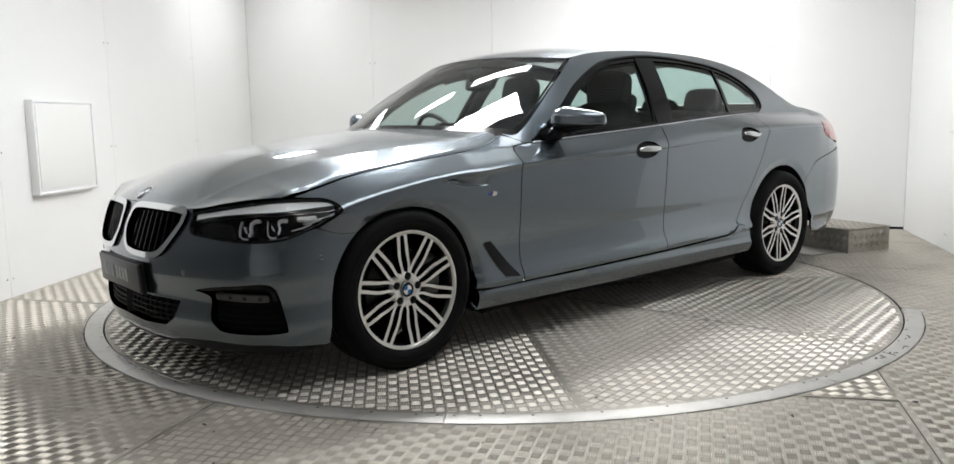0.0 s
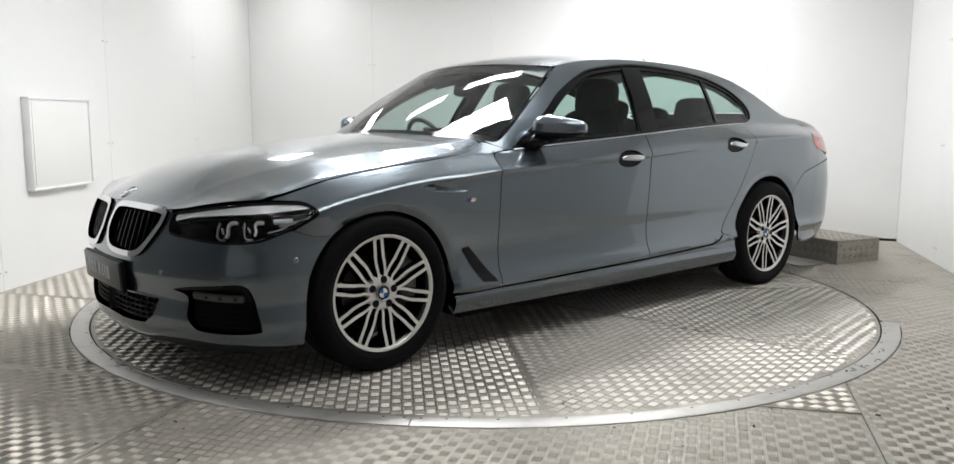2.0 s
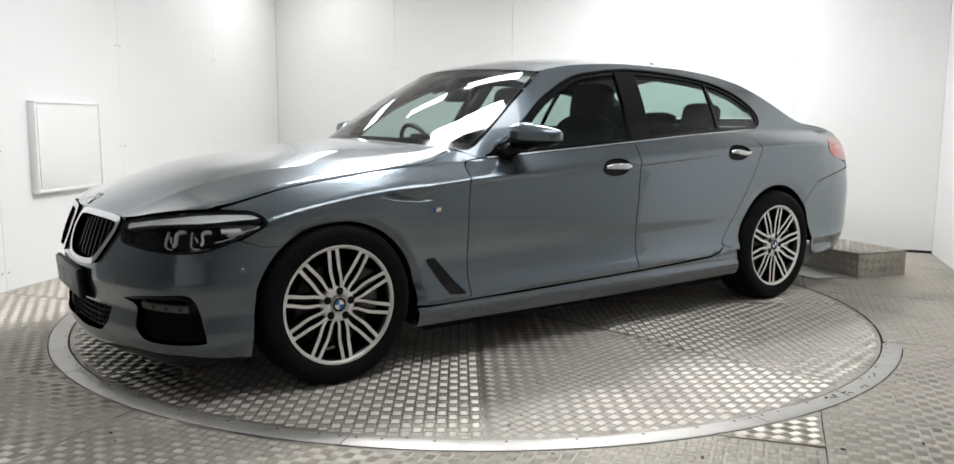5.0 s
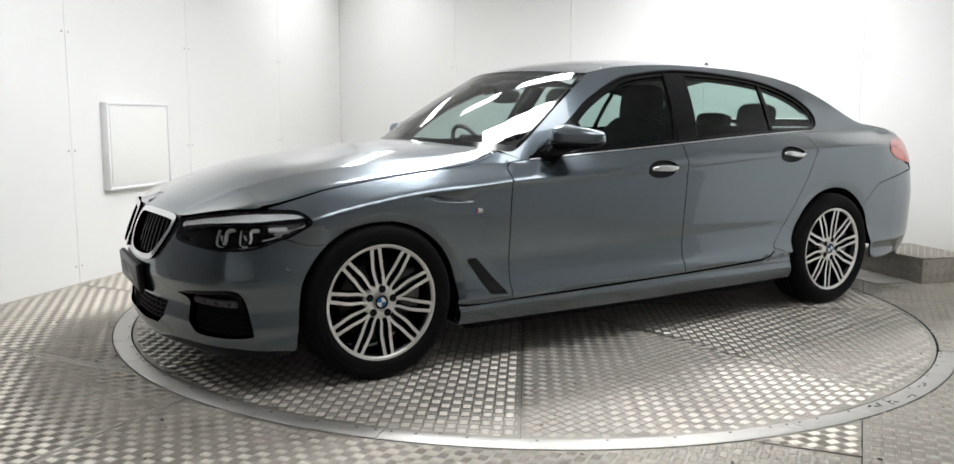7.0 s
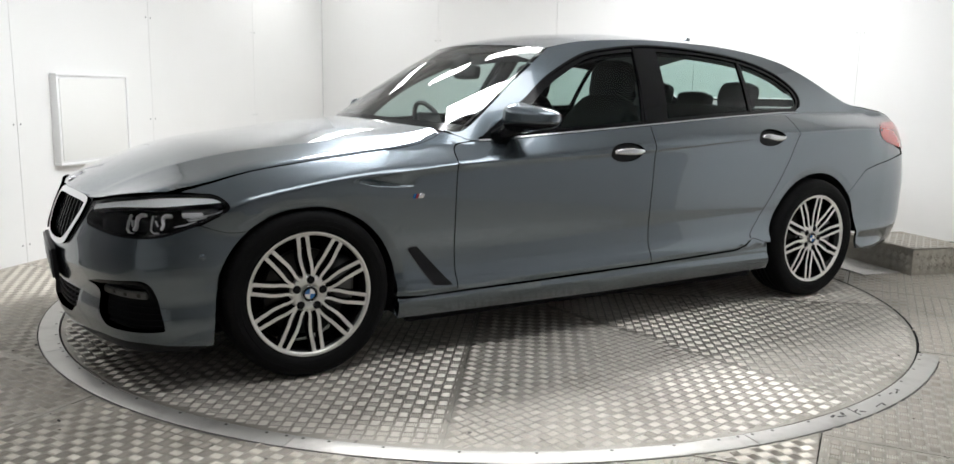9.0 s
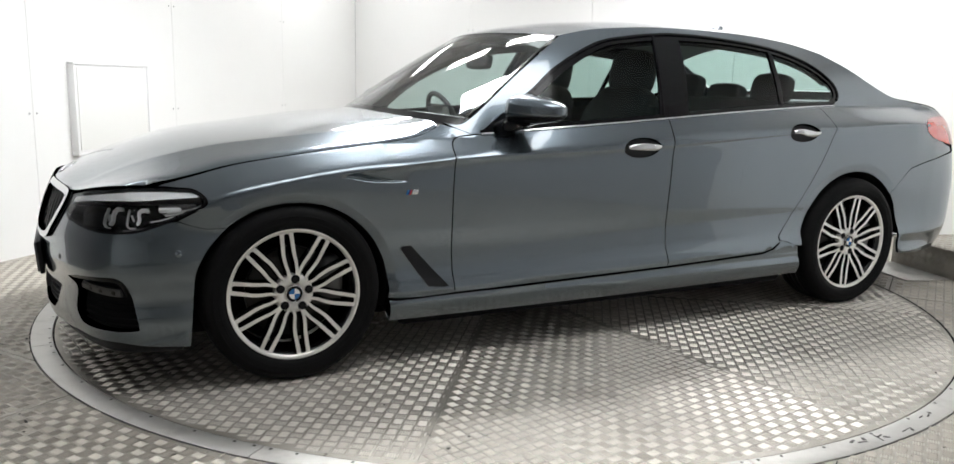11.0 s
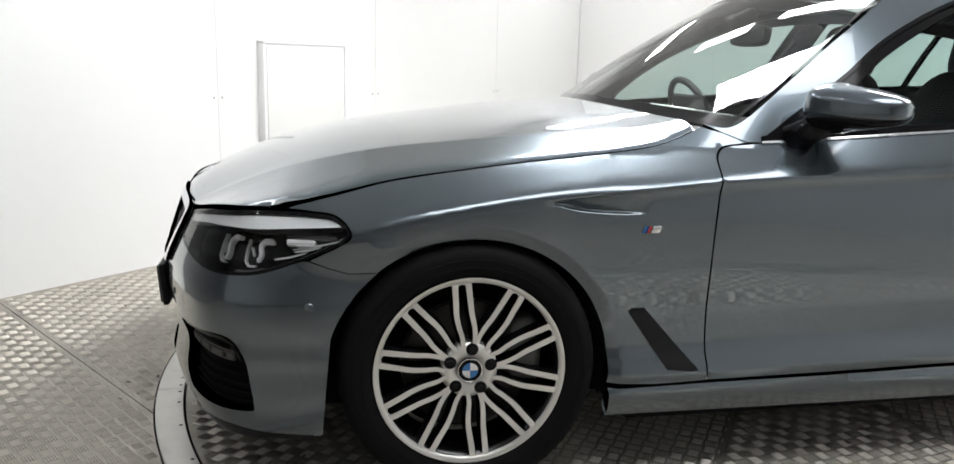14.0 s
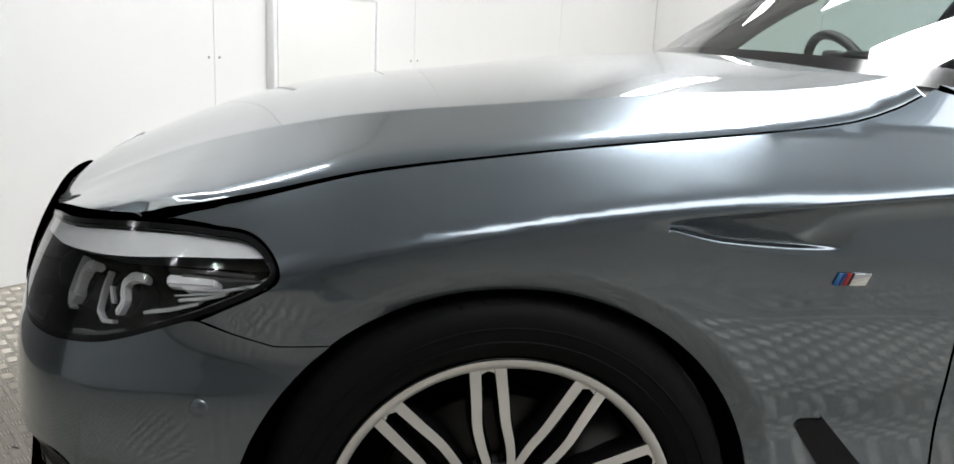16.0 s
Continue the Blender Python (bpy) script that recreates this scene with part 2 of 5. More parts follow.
def inside(poly, p):
    """Which of the points p lie in the polygon."""
    x, y = p[:, 0], p[:, 1]
    r = np.zeros(len(p), bool)
    q = np.roll(poly, -1, axis=0)
    for (x1, y1), (x2, y2) in zip(poly, q):
        if y1 != y2:
            r ^= ((y1 > y) != (y2 > y)) & (x < (x2 - x1) * (y - y1) / (y2 - y1) + x1)
    return r


def resample(poly, step):
    out = []
    q = np.roll(poly, -1, axis=0)
    for a, b in zip(poly, q):
        k = max(1, int(np.ceil(np.hypot(*(b - a)) / step)))
        out += [a + (b - a) * i / k for i in range(k)]
    return np.array(out)


def shrink(poly, d):
    """Moves an outline inwards."""
    a, c = np.roll(poly, 1, axis=0), np.roll(poly, -1, axis=0)
    t = c - a
    t /= np.maximum(np.hypot(*t.T), 1e-9)[:, None]
    n = np.stack([-t[:, 1], t[:, 0]], 1)
    area = np.sum(poly[:, 0] * np.roll(poly[:, 1], -1) - np.roll(poly[:, 0], -1) * poly[:, 1])
    return poly + n * d * np.sign(area)


def tessellate(outline, holes, step, lines=()):
    """Triangles that fill an outline with holes."""
    loops = [resample(np.array(o, float), step) for o in (outline, *holes)]
    rim = np.vstack(loops)
    lo, hi = rim.min(0), rim.max(0)
    gx, gy = np.meshgrid(np.arange(lo[0], hi[0], step), np.arange(lo[1], hi[1], step * 0.87))
    gx[1::2] += step / 2
    g = np.stack([gx.ravel(), gy.ravel()], 1)
    keep = inside(loops[0], g)
    for h in loops[1:]:
        keep &= ~inside(h, g)
    g = g[keep]
    guide = np.vstack([np.array(q, float) for q in lines]) if lines else np.zeros((0, 2))
    chain = np.concatenate([np.arange(len(q)) + 1000 * i for i, q in enumerate(lines)]) if lines else np.zeros(0)
    if len(guide):
        ok = inside(loops[0], guide)
        for h in loops[1:]:
            ok &= ~inside(h, guide)
        guide, chain = guide[ok], chain[ok]
        ok = ((guide[:, None] - rim[None]) ** 2).sum(2).min(1) > 0.006 ** 2
        guide, chain = guide[ok], chain[ok]
        far = np.array([((guide - p) ** 2).sum(1).min() > (0.4 * step) ** 2 for p in g])
        g = g[far]
    if len(g):
        far = np.ones(len(g), bool)
        for i in range(0, len(g), 2000):
            far[i:i + 2000] = (((g[i:i + 2000, None] - rim[None]) ** 2).sum(2).min(1) > (0.5 * step) ** 2)
        g = g[far]
    pts = np.vstack([rim, guide, g])
    edges, k, rings = [], 0, []
    for lp in loops:
        n = len(lp)
        edges += [(k + i, k + (i + 1) % n) for i in range(n)]
        rings.append(list(range(k, k + n)))
        k += n
    edges += [(k + i, k + i + 1) for i in range(len(guide) - 1) if chain[i + 1] - chain[i] == 1]
    v, _, f, ov, _, _ = delaunay_2d_cdt([Vector(p) for p in pts], edges, [], 0, 1e-7)
    v = np.array([tuple(p) for p in v])
    f = np.array([t for t in f if len(t) == 3])
    c = v[f].mean(1)
    ok = inside(loops[0], c)
    for h in loops[1:]:
        ok &= ~inside(h, c)
    back = {o: i for i, os in enumerate(ov) for o in os}
    return v, f[ok], [[back[i] for i in r] for r in rings]


def skin(name, surf, outline, mat, parent, holes=(), step=0.03, flange=0.012, gap=0.0027, lift=0.0, side=-1, label="", fold_holes=True, lines=()):
    """A panel: the part of a curved surface that lies in an outline, with its edges turned in. side -1: the car's left, +1: its right."""
    outline = shrink(resample(np.array(outline, float), step), gap) if gap else np.array(outline, float)
    holes = [shrink(resample(np.array(h, float), step), -gap) if gap else np.array(h, float) for h in holes]
    v, f, rings = tessellate(outline, holes, step, lines)
    e = 1e-3
    p = surf(v[:, 0], v[:, 1])
    du = surf(v[:, 0] + e, v[:, 1]) - surf(v[:, 0] - e, v[:, 1])
    dv = surf(v[:, 0], v[:, 1] + e) - surf(v[:, 0], v[:, 1] - e)
    n = np.cross(du, dv)
    n /= np.maximum(np.linalg.norm(n, axis=1), 1e-12)[:, None]
    p = p + n * lift
    verts, norms, faces = [p], [n], [tuple(t) for t in f]
    k = len(p)
    if flange:
        for ri, ring in enumerate(rings):
            if ri and not fold_holes:
                continue
            a, nn = p[ring], n[ring]
            t = np.roll(a, -1, axis=0) - np.roll(a, 1, axis=0)
            w = np.cross(t, nn)
            w /= np.maximum(np.linalg.norm(w, axis=1), 1e-12)[:, None]
            verts += [a, a - nn * flange]
            norms += [w, w]
            m = len(ring)
            for i in range(m):
                j = (i + 1) % m
                faces.append((k + i, k + j, k + m + j, k + m + i))
            k += 2 * m
    p, n = np.vstack(verts), np.vstack(norms)
    if side > 0:
        p, n = p * [1, -1, 1], n * [1, -1, 1]
        faces = [t[::-1] for t in faces]
    me = mesh_of(name, p, faces)
    me.polygons.foreach_set("use_smooth", [True] * len(me.polygons))
    me.normals_split_custom_set_from_vertices([tuple(x) for x in n])
    return hang(name, me, mat, parent, label, smooth=None)

# ---- the car's master surfaces (x to the rear from the front axle, y to the car's right, z up) ----
HALF = curve((-0.40, 0.914), (-0.2, 0.922), (0, 0.927), (0.5, 0.931), (1.5, 0.934), (2.5, 0.932), (3.0, 0.932), (3.4, 0.926), (3.6, 0.914))
nose = smooth_path([(-0.84, 0.22), (-0.85, 0), (-0.84, -0.22), (-0.80, -0.42), (-0.735, -0.64), (-0.66, -0.80), (-0.56, -0.882), (-0.40, -0.914), (-0.25, -0.921)], 24)[24:-24]
stern = smooth_path([(3.45, -0.924), (3.60, -0.914), (3.78, -0.885), (3.88, -0.835), (3.965, -0.72), (4.03, -0.50), (4.065, -0.25), (4.075, 0), (4.065, 0.25)], 24)[24:-24]
flank = np.linspace(-0.39, 3.59, 200)
plan_xy = np.vstack([nose, np.stack([flank, -HALF(flank)], 1), stern[1:]])
nose_s = -0.40 - np.append(np.cumsum(np.hypot(*np.diff(nose[::-1], axis=0).T))[::-1], 0)
stern_s = 3.60 + np.append(0, np.cumsum(np.hypot(*np.diff(stern[1:], axis=0).T)))
plan_s = np.concatenate([nose_s, flank, stern_s])
tang = np.gradient(plan_xy, axis=0)
tang /= np.hypot(*tang.T)[:, None]
plan_n = np.stack([tang[:, 1], -tang[:, 0]], 1)


def fy(y):
    """The place along the nose at half-width y."""
    return float(np.interp(y, -nose[:, 1], nose_s))


Z_BELT = curve((0.73, 0.916), (1.1, 0.944), (1.42, 0.965), (1.78, 0.990), (2.12, 1.013), (2.52, 1.034), (2.85, 1.047), (3.0, 1.05), (3.4, 1.045), (3.8, 1.02))
Y_BELT = curve((0.73, 0.828), (1.2, 0.862), (1.77, 0.868), (2.4, 0.83), (2.95, 0.758), (3.4, 0.735), (3.8, 0.71))
Z_CUT = curve((-0.80, 0.62), (-0.72, 0.66), (-0.6, 0.712), (-0.476, 0.750), (-0.36, 0.775), (-0.2, 0.816), (0, 0.846), (0.15, 0.865), (0.33, 0.885), (0.5, 0.907), (0.58, 0.93), (0.65, 0.962))
Y_CUT = curve((-0.80, 0.735), (-0.72, 0.757), (-0.6, 0.784), (-0.476, 0.803), (-0.2, 0.801), (0.15, 0.806), (0.5, 0.815), (0.65, 0.825))
Z_SHOULDER = curve((-0.4, 0.66), (-0.1, 0.735), (0.17, 0.781), (0.40, 0.806), (0.67, 0.829), (1.55, 0.863), (2.55, 0.921), (3.3, 0.95), (3.85, 0.955))
LOWER = curve((0.12, 0.10), (0.17, 0.052), (0.205, 0.026), (0.245, 0.004), (0.262, 0.000), (0.283, 0.009), (0.293, 0.008), (0.305, 0.003), (0.322, 0.006), (0.360, 0.024), (0.388, 0.030), (0.46, 0.032), (0.57, 0.022), (0.70, 0.010), (0.80, 0.002), (0.87, 0.0), (1.2, 0.0))
NOSE_IN = curve((0.10, 0.12), (0.15, 0.045), (0.20, 0.012), (0.26, 0.004), (0.36, 0.012), (0.45, 0.0), (0.53, 0.004), (0.60, 0.022), (0.66, 0.045), (0.70, 0.065), (0.753, 0.10), (0.80, 0.16))
TAIL_IN = curve((0.18, 0.12), (0.24, 0.07), (0.32, 0.03), (0.42, 0.006), (0.62, 0.0), (0.76, 0.012), (0.85, 0.028), (0.95, 0.065), (1.02, 0.11), (1.08, 0.2))


def step01(v, a, b):
    t = np.clip((v - a) / (b - a), 0, 1)
    return t * t * (3 - 2 * t)


FACET = curve((-0.2, 0.0), (0.0, 0.0), (0.10, 0.015), (0.20, 0.06), (0.32, 0.165), (0.45, 0.315), (0.65, 0.555), (0.85, 0.80), (1.0, 1.0), (1.1, 1.14))


BAND = 0.407
REACH = curve((0.165, 0.006), (0.195, 0.013), (0.28, 0.042), (0.387, 0.062), (0.50, 0.075), (0.65, 0.085))


def flank_inset(s, z):
    zs = Z_SHOULDER(s)
    m = step01(s, 0.36, 0.88)
    zt = Z_CUT(np.minimum(s, 0.36)) * (1 - m) + Z_BELT(np.maximum(s, 0.73)) * m
    yt = Y_CUT(np.minimum(s, 0.36)) * (1 - m) + Y_BELT(np.maximum(s, 0.73)) * m
    top = HALF(s) - yt
    a = 0.50 * step01(s, 0.17, 0.5)
    u = np.clip((z - zs) / (zt - zs), 0, 1)
    h = np.maximum(z - zt, 0)
    zz = np.where(z < 0.46, z, 0.46 + (z - 0.46) * 0.41 / np.maximum(zs - 0.46, 0.1))
    zz = zz - 0.024 * np.clip(s - 0.7, 0, 1.8) * step01(z, 0.28, 0.34) * (1 - step01(z, 0.46, 0.56))
    under = np.maximum(zs - z, 0)
    low = LOWER(zz) * (z < zs) + 0.013 * (1 - np.exp(-under / 0.022)) * np.exp(-under / 0.10) * step01(s, 0.16, 0.36) * (1 - step01(s, 2.6, 3.4))
    scoop = np.clip(under / REACH(s), 0, 1)
    low = low + 0.019 * np.where(scoop < 0.85, scoop / 0.85, 1 - step01(scoop, 0.85, 1.0)) * step01(s, 0.165, 0.25) * (1 - step01(s, 0.37, 0.47))
    ridge = np.abs(z - (0.679 - 0.095 * (s + 0.311)))
    low = low - 0.0045 * np.exp(-ridge / 0.016) * step01(s, -0.42, -0.31) * (1 - step01(s, -0.24, -0.16))
    d = low + top * (a * u + (1 - a) * FACET(u)) + (0.42 + 0.5 * (1 - step01(s, 0.58, 0.86))) * h + 0.56 * h * h
    r = np.hypot(s, 1.07 * (z - 0.335))
    d = d + 0.015 * np.clip((BAND - r) / 0.035, 0, 1.2) * np.where(s > 0, step01(z, 0.20, 0.30), step01(z, 0.55, 0.66))
    r = np.hypot(s - 2.975, z - 0.335)
    return d + 0.012 * np.clip((0.421 - r) / 0.05, 0, 1.2) * step01(z, 0.52, 0.70)


def body(s, z):
    """The outer skin: s along the plan outline, z up."""
    s, z = np.asarray(s, float), np.asarray(z, float)
    w = 0.24 * (1 - step01(z, 0.50, 0.68))
    f, r = 1 - step01(s - w, -0.66, -0.22), step01(s, 3.35, 3.95)
    d = flank_inset(np.clip(s, -0.45, 3.8), z) * (1 - f) * (1 - r) + NOSE_IN(z) * f + TAIL_IN(z) * r
    x, y = np.interp(s, plan_s, plan_xy[:, 0]), np.interp(s, plan_s, plan_xy[:, 1])
    nx, ny = np.interp(s, plan_s, plan_n[:, 0]), np.interp(s, plan_s, plan_n[:, 1])
    return np.stack([x - nx * d, y - ny * d, z], -1)


HOOD_C = curve((-0.82, 0.745), (-0.75, 0.785), (-0.65, 0.814), (-0.5, 0.859), (-0.3, 0.906), (0, 0.942), (0.3, 0.982), (0.56, 1.0), (0.70, 1.01))


LIP = curve((-1.53, 0.712), (-1.15, 0.704), (-1.06, 0.702), (-0.98, 0.708), (-0.846, 0.729), (-0.72, 0.744), (-0.60, 0.750), (-0.476, 0.752))
lip_s = np.linspace(fy(0.0), -0.476, 60)
lip_z = LIP(lip_s)
lip = body(lip_s, lip_z)
LIP_Z = np.interp(np.linspace(0, 0.80, 81), -lip[:, 1], lip_z)
LIP_X = np.interp(np.linspace(0, 0.80, 81), -lip[:, 1], lip[:, 0])


cut_s = np.linspace(-0.476, 0.66, 60)
cut = body(cut_s, Z_CUT(cut_s))


def hood_edge(x):
    """Half-width and height of the bonnet's edge, where the fender begins."""
    y, z = np.interp(x, cut[:, 0], -cut[:, 1]), np.interp(x, cut[:, 0], cut[:, 2])
    before = np.minimum(np.asarray(x, float) - cut[0, 0], 0)
    return y + 0.33 * before, z + 0.34 * before


HOOD_K = curve((-0.80, 0.42), (-0.72, 0.45), (-0.3, 0.565), (0.1, 0.640), (0.65, 0.725))


def hood_plain(x, y):
    """A gently crowned middle, a crease, and flat flanks that fall to the fender."""
    x, a = np.asarray(x, float), np.abs(np.asarray(y, float))
    k, zc = HOOD_K(x), HOOD_C(x)
    e, zt = hood_edge(x)
    zk = zt + (0.60 - 0.10 * step01(x, -0.15, 0.40)) * (zc - zt)
    q = np.clip((a - k) / (e - k), 0, 1.05)
    return np.where(a < k, zc - (zc - zk) * (a / k) ** 2, zk - (zk - zt) * (q - 0.14 * step01(x, -0.45, -0.2) * (q - q ** 14)))


def hood(x, y):
    """The bonnet, led down to meet lamps and grille along its lip."""
    x, y = np.asarray(x, float), np.asarray(y, float)
    lx = np.interp(np.abs(y), np.linspace(0, 0.80, 81), LIP_X)
    z = hood_plain(x, y) + (np.interp(np.abs(y), np.linspace(0, 0.80, 81), LIP_Z) + 0.002 - hood_plain(lx, y)) * np.exp(-np.maximum(x - lx, 0) / 0.16)
    return np.stack([x, y, z], -1)


RAIL = curve((1.0, 1.175), (1.29, 1.347), (1.6, 1.396), (1.94, 1.411), (2.3, 1.404), (2.7, 1.374), (3.0, 1.315), (3.2, 1.255))
ROOF_C = curve((1.1, 1.345), (1.25, 1.397), (1.6, 1.450), (1.95, 1.468), (2.4, 1.465), (2.75, 1.446), (3.05, 1.403))


def rail_y(x):
    return -body(x, RAIL(x))[..., 1]


def windscreen(u, v):
    """u across from -1 to 1, v up from 0 to 1."""
    u, v = np.asarray(u, float), np.asarray(v, float)
    ex, ez = 0.74 + 0.55 * v, 0.965 + 0.38 * v + 0.05 * v * (1 - v)
    ey = -body(ex, ez)[..., 1] - 0.012
    w = u * u
    x = (0.55 + 0.61 * v) * (1 - w) + ex * w
    z = (0.992 + 0.380 * v + 0.05 * v * (1 - v)) * (1 - w) + ez * w
    return np.stack([x, u * ey, z], -1)


brow_edge = windscreen(np.linspace(0, 1, 40), np.ones(40))


def roof(x, y):
    x, y = np.asarray(x, float), np.asarray(y, float)
    a = np.abs(y)

    def plain(px):
        return RAIL(px) + (ROOF_C(px) - RAIL(px)) * (1 - np.minimum(a / rail_y(px), 1.2) ** 2.0)
    lx, lz = np.interp(a, brow_edge[:, 1], brow_edge[:, 0]), np.interp(a, brow_edge[:, 1], brow_edge[:, 2])
    z = plain(x) + (lz + 0.002 - plain(lx)) * np.exp(-np.maximum(x - lx, 0) / 0.15)
    return np.stack([x, y, z], -1)


def rear_screen(u, v):
    u, v = np.asarray(u, float), np.asarray(v, float)
    ex, ez = 3.40 - 0.42 * v, 1.118 + 0.201 * v
    ey = -body(ex, ez)[..., 1] - 0.012
    w = u * u
    x = (3.47 - 0.45 * v) * (1 - w) + ex * w
    z = (1.125 + 0.286 * v + 0.02 * v * (1 - v)) * (1 - w) + ez * w
    return np.stack([x, u * ey, z], -1)


def boot(x, y):
    x, y = np.asarray(x, float), np.asarray(y, float)
    e = 1.105 - 0.13 * (x - 3.4) - 0.10 * np.maximum(x - 3.75, 0) ** 1.5
    z = e + 0.025 * (1 - (np.abs(y) / 0.70) ** 2)
    return np.stack([x, y, z], -1)


def arc(cx, r, a0, a1, n=24, cz=0.335, squash=1.0):
    return [(cx + r * math.cos(radians(a)), cz + r * math.sin(radians(a)) / squash) for a in np.linspace(a0, a1, n)]


def along(f, x0, x1, n=20, dz=0.0):
    return [(x, float(f(x)) + dz) for x in np.linspace(x0, x1, n)]


def bend(pts, n=6):
    return [tuple(p) for p in smooth_path(pts, n)]


# ---- outlines of the panels ----
WINDOWS = along(Z_BELT, 0.80, 2.93, 30, 0.004) + bend([(2.93, 1.053), (2.985, 1.10), (2.97, 1.17), (2.86, 1.25), (2.70, 1.305), (2.5, 1.342), (2.17, 1.372), (1.935, 1.378),
                                                    (1.82, 1.372), (1.68, 1.357), (1.48, 1.320), (1.225, 1.207), (1.062, 1.097), (0.90, 0.998), (0.80, 0.928)])[1:-1]
FRONT_GLASS = along(Z_BELT, 0.985, 1.700, 12, 0.022) + [(1.795, 1.346)] + bend([(1.795, 1.346), (1.68, 1.333), (1.495, 1.300), (1.262, 1.192), (1.11, 1.090), (0.985, 0.975)])[1:-1]
REAR_GLASS = along(Z_BELT, 1.868, 2.490, 12, 0.022) + [(2.535, 1.316)] + bend([(2.535, 1.316), (2.35, 1.338), (2.17, 1.348), (1.955, 1.352)])[1:]
QUARTER_GLASS = along(Z_BELT, 2.520, 2.90, 8, 0.022) + bend([(2.90, 1.070), (2.955, 1.10), (2.945, 1.16), (2.85, 1.225), (2.70, 1.280), (2.563, 1.310)])[1:]
DOOR_EDGE = bend([(0.648, 0.285), (0.641, 0.55), (0.640, 0.737), (0.650, 0.858), (0.685, 0.905), (0.76, 0.918)])
REAR_EDGE = bend([(2.34, 0.326), (2.40, 0.345), (2.455, 0.40), (2.544, 0.517), (2.66, 0.70), (2.745, 0.866), (2.782, 0.96), (2.80, 1.043)])
FRONT_DOOR = DOOR_EDGE + along(Z_BELT, 0.80, 1.742, 20, 0.0) + [(1.731, 0.80), (1.730, 0.60), (1.740, 0.306)] + [(1.3, 0.297), (1.0, 0.290)]
REAR_DOOR = [(1.740, 0.306), (1.730, 0.60), (1.731, 0.80), (1.742, 0.988)] + along(Z_BELT, 1.78, 2.76, 20, 0.0) + REAR_EDGE[::-1] + [(2.0, 0.314)]
LAMP = bend([(-1.012, 0.640), (-0.985, 0.613), (-0.90, 0.604), (-0.80, 0.596), (-0.70, 0.592), (-0.60, 0.593), (-0.52, 0.602), (-0.42, 0.634), (-0.340, 0.670), (-0.307, 0.694), (-0.312, 0.715),
             (-0.345, 0.735), (-0.40, 0.739), (-0.50, 0.742), (-0.60, 0.740), (-0.70, 0.733), (-0.85, 0.717), (-0.97, 0.697), (-1.012, 0.688)])
FENDER = ([(0.648, 0.285), (0.50, 0.280)] + arc(0, 0.371, -8, 130, 36, squash=1.07) + [(-0.31, 0.601), (-0.36, 0.616), (-0.405, 0.634)] + bend([(-0.338, 0.668), (-0.303, 0.692), (-0.310, 0.717), (-0.345, 0.738), (-0.40, 0.743), (-0.476, 0.748)])
          + along(Z_CUT, -0.44, 0.645, 34) + [(0.70, 0.945), (0.76, 0.921)] + DOOR_EDGE[::-1][1:-1])
FRAME = (bend([(0.655, 0.965), (0.74, 0.965), (0.88, 1.068), (1.02, 1.170), (1.16, 1.262), (1.29, 1.345)]) + along(RAIL, 1.35, 2.98, 30) + bend([(2.98, 1.319), (3.15, 1.249), (3.40, 1.120), (3.60, 1.075), (3.80, 1.045), (3.90, 1.010)])
         + bend([(3.91, 0.992), (3.78, 0.992), (3.66, 0.984), (3.572, 0.945), (3.61, 0.90), (3.69, 0.850), (3.77, 0.828)], 4) + [(3.79, 0.802), (3.70, 0.785), (3.5, 0.745), (3.40, 0.72), (3.262, 0.585)]
         + arc(2.975, 0.376, 41, 178, 36)[0:] + [(2.56, 0.345), (2.50, 0.371), (2.456, 0.380)] + REAR_EDGE[12:] + [(2.86, 1.047), (2.93, 1.05)]
         + WINDOWS[30:] + [(0.80, 0.921), (0.76, 0.921), (0.70, 0.945)])
NOSE = ([(-0.376, 0.178), (-0.366, 0.30), (-0.355, 0.42)] + arc(0, 0.371, 162, 130, 8, squash=1.07) + [(-0.31, 0.601), (-0.36, 0.616), (-0.405, 0.632), (-0.42, 0.632)]
        + bend([(-0.42, 0.632), (-0.52, 0.600), (-0.60, 0.591), (-0.70, 0.590), (-0.80, 0.594), (-0.90, 0.602), (-0.985, 0.611), (-1.012, 0.640)])[1:] + [(-1.016, 0.690), (-1.024, 0.700), (-1.05, 0.703), (fy(0.44), 0.711), (fy(0.2), 0.711), (fy(0.0), 0.711)]
        + [(fy(0.0), 0.178), (fy(0.2), 0.176), (fy(0.36), 0.178), (fy(0.48), 0.196), (fy(0.62), 0.206), (-0.62, 0.206), (-0.5, 0.190)])
KIDNEY = bend([(fy(0.048), 0.672), (fy(0.040), 0.60), (fy(0.078), 0.538), (fy(0.14), 0.517), (fy(0.29), 0.514), (fy(0.375), 0.538), (fy(0.452), 0.622), (fy(0.472), 0.668), (fy(0.450), 0.692), (fy(0.25), 0.702), (fy(0.09), 0.698), (fy(0.048), 0.672)])[:-1]
INTAKE = [(fy(0.0), 0.235), (fy(0.20), 0.228), (fy(0.36), 0.235), (fy(0.42), 0.27), (fy(0.46), 0.345), (fy(0.25), 0.345), (fy(0.0), 0.345)]
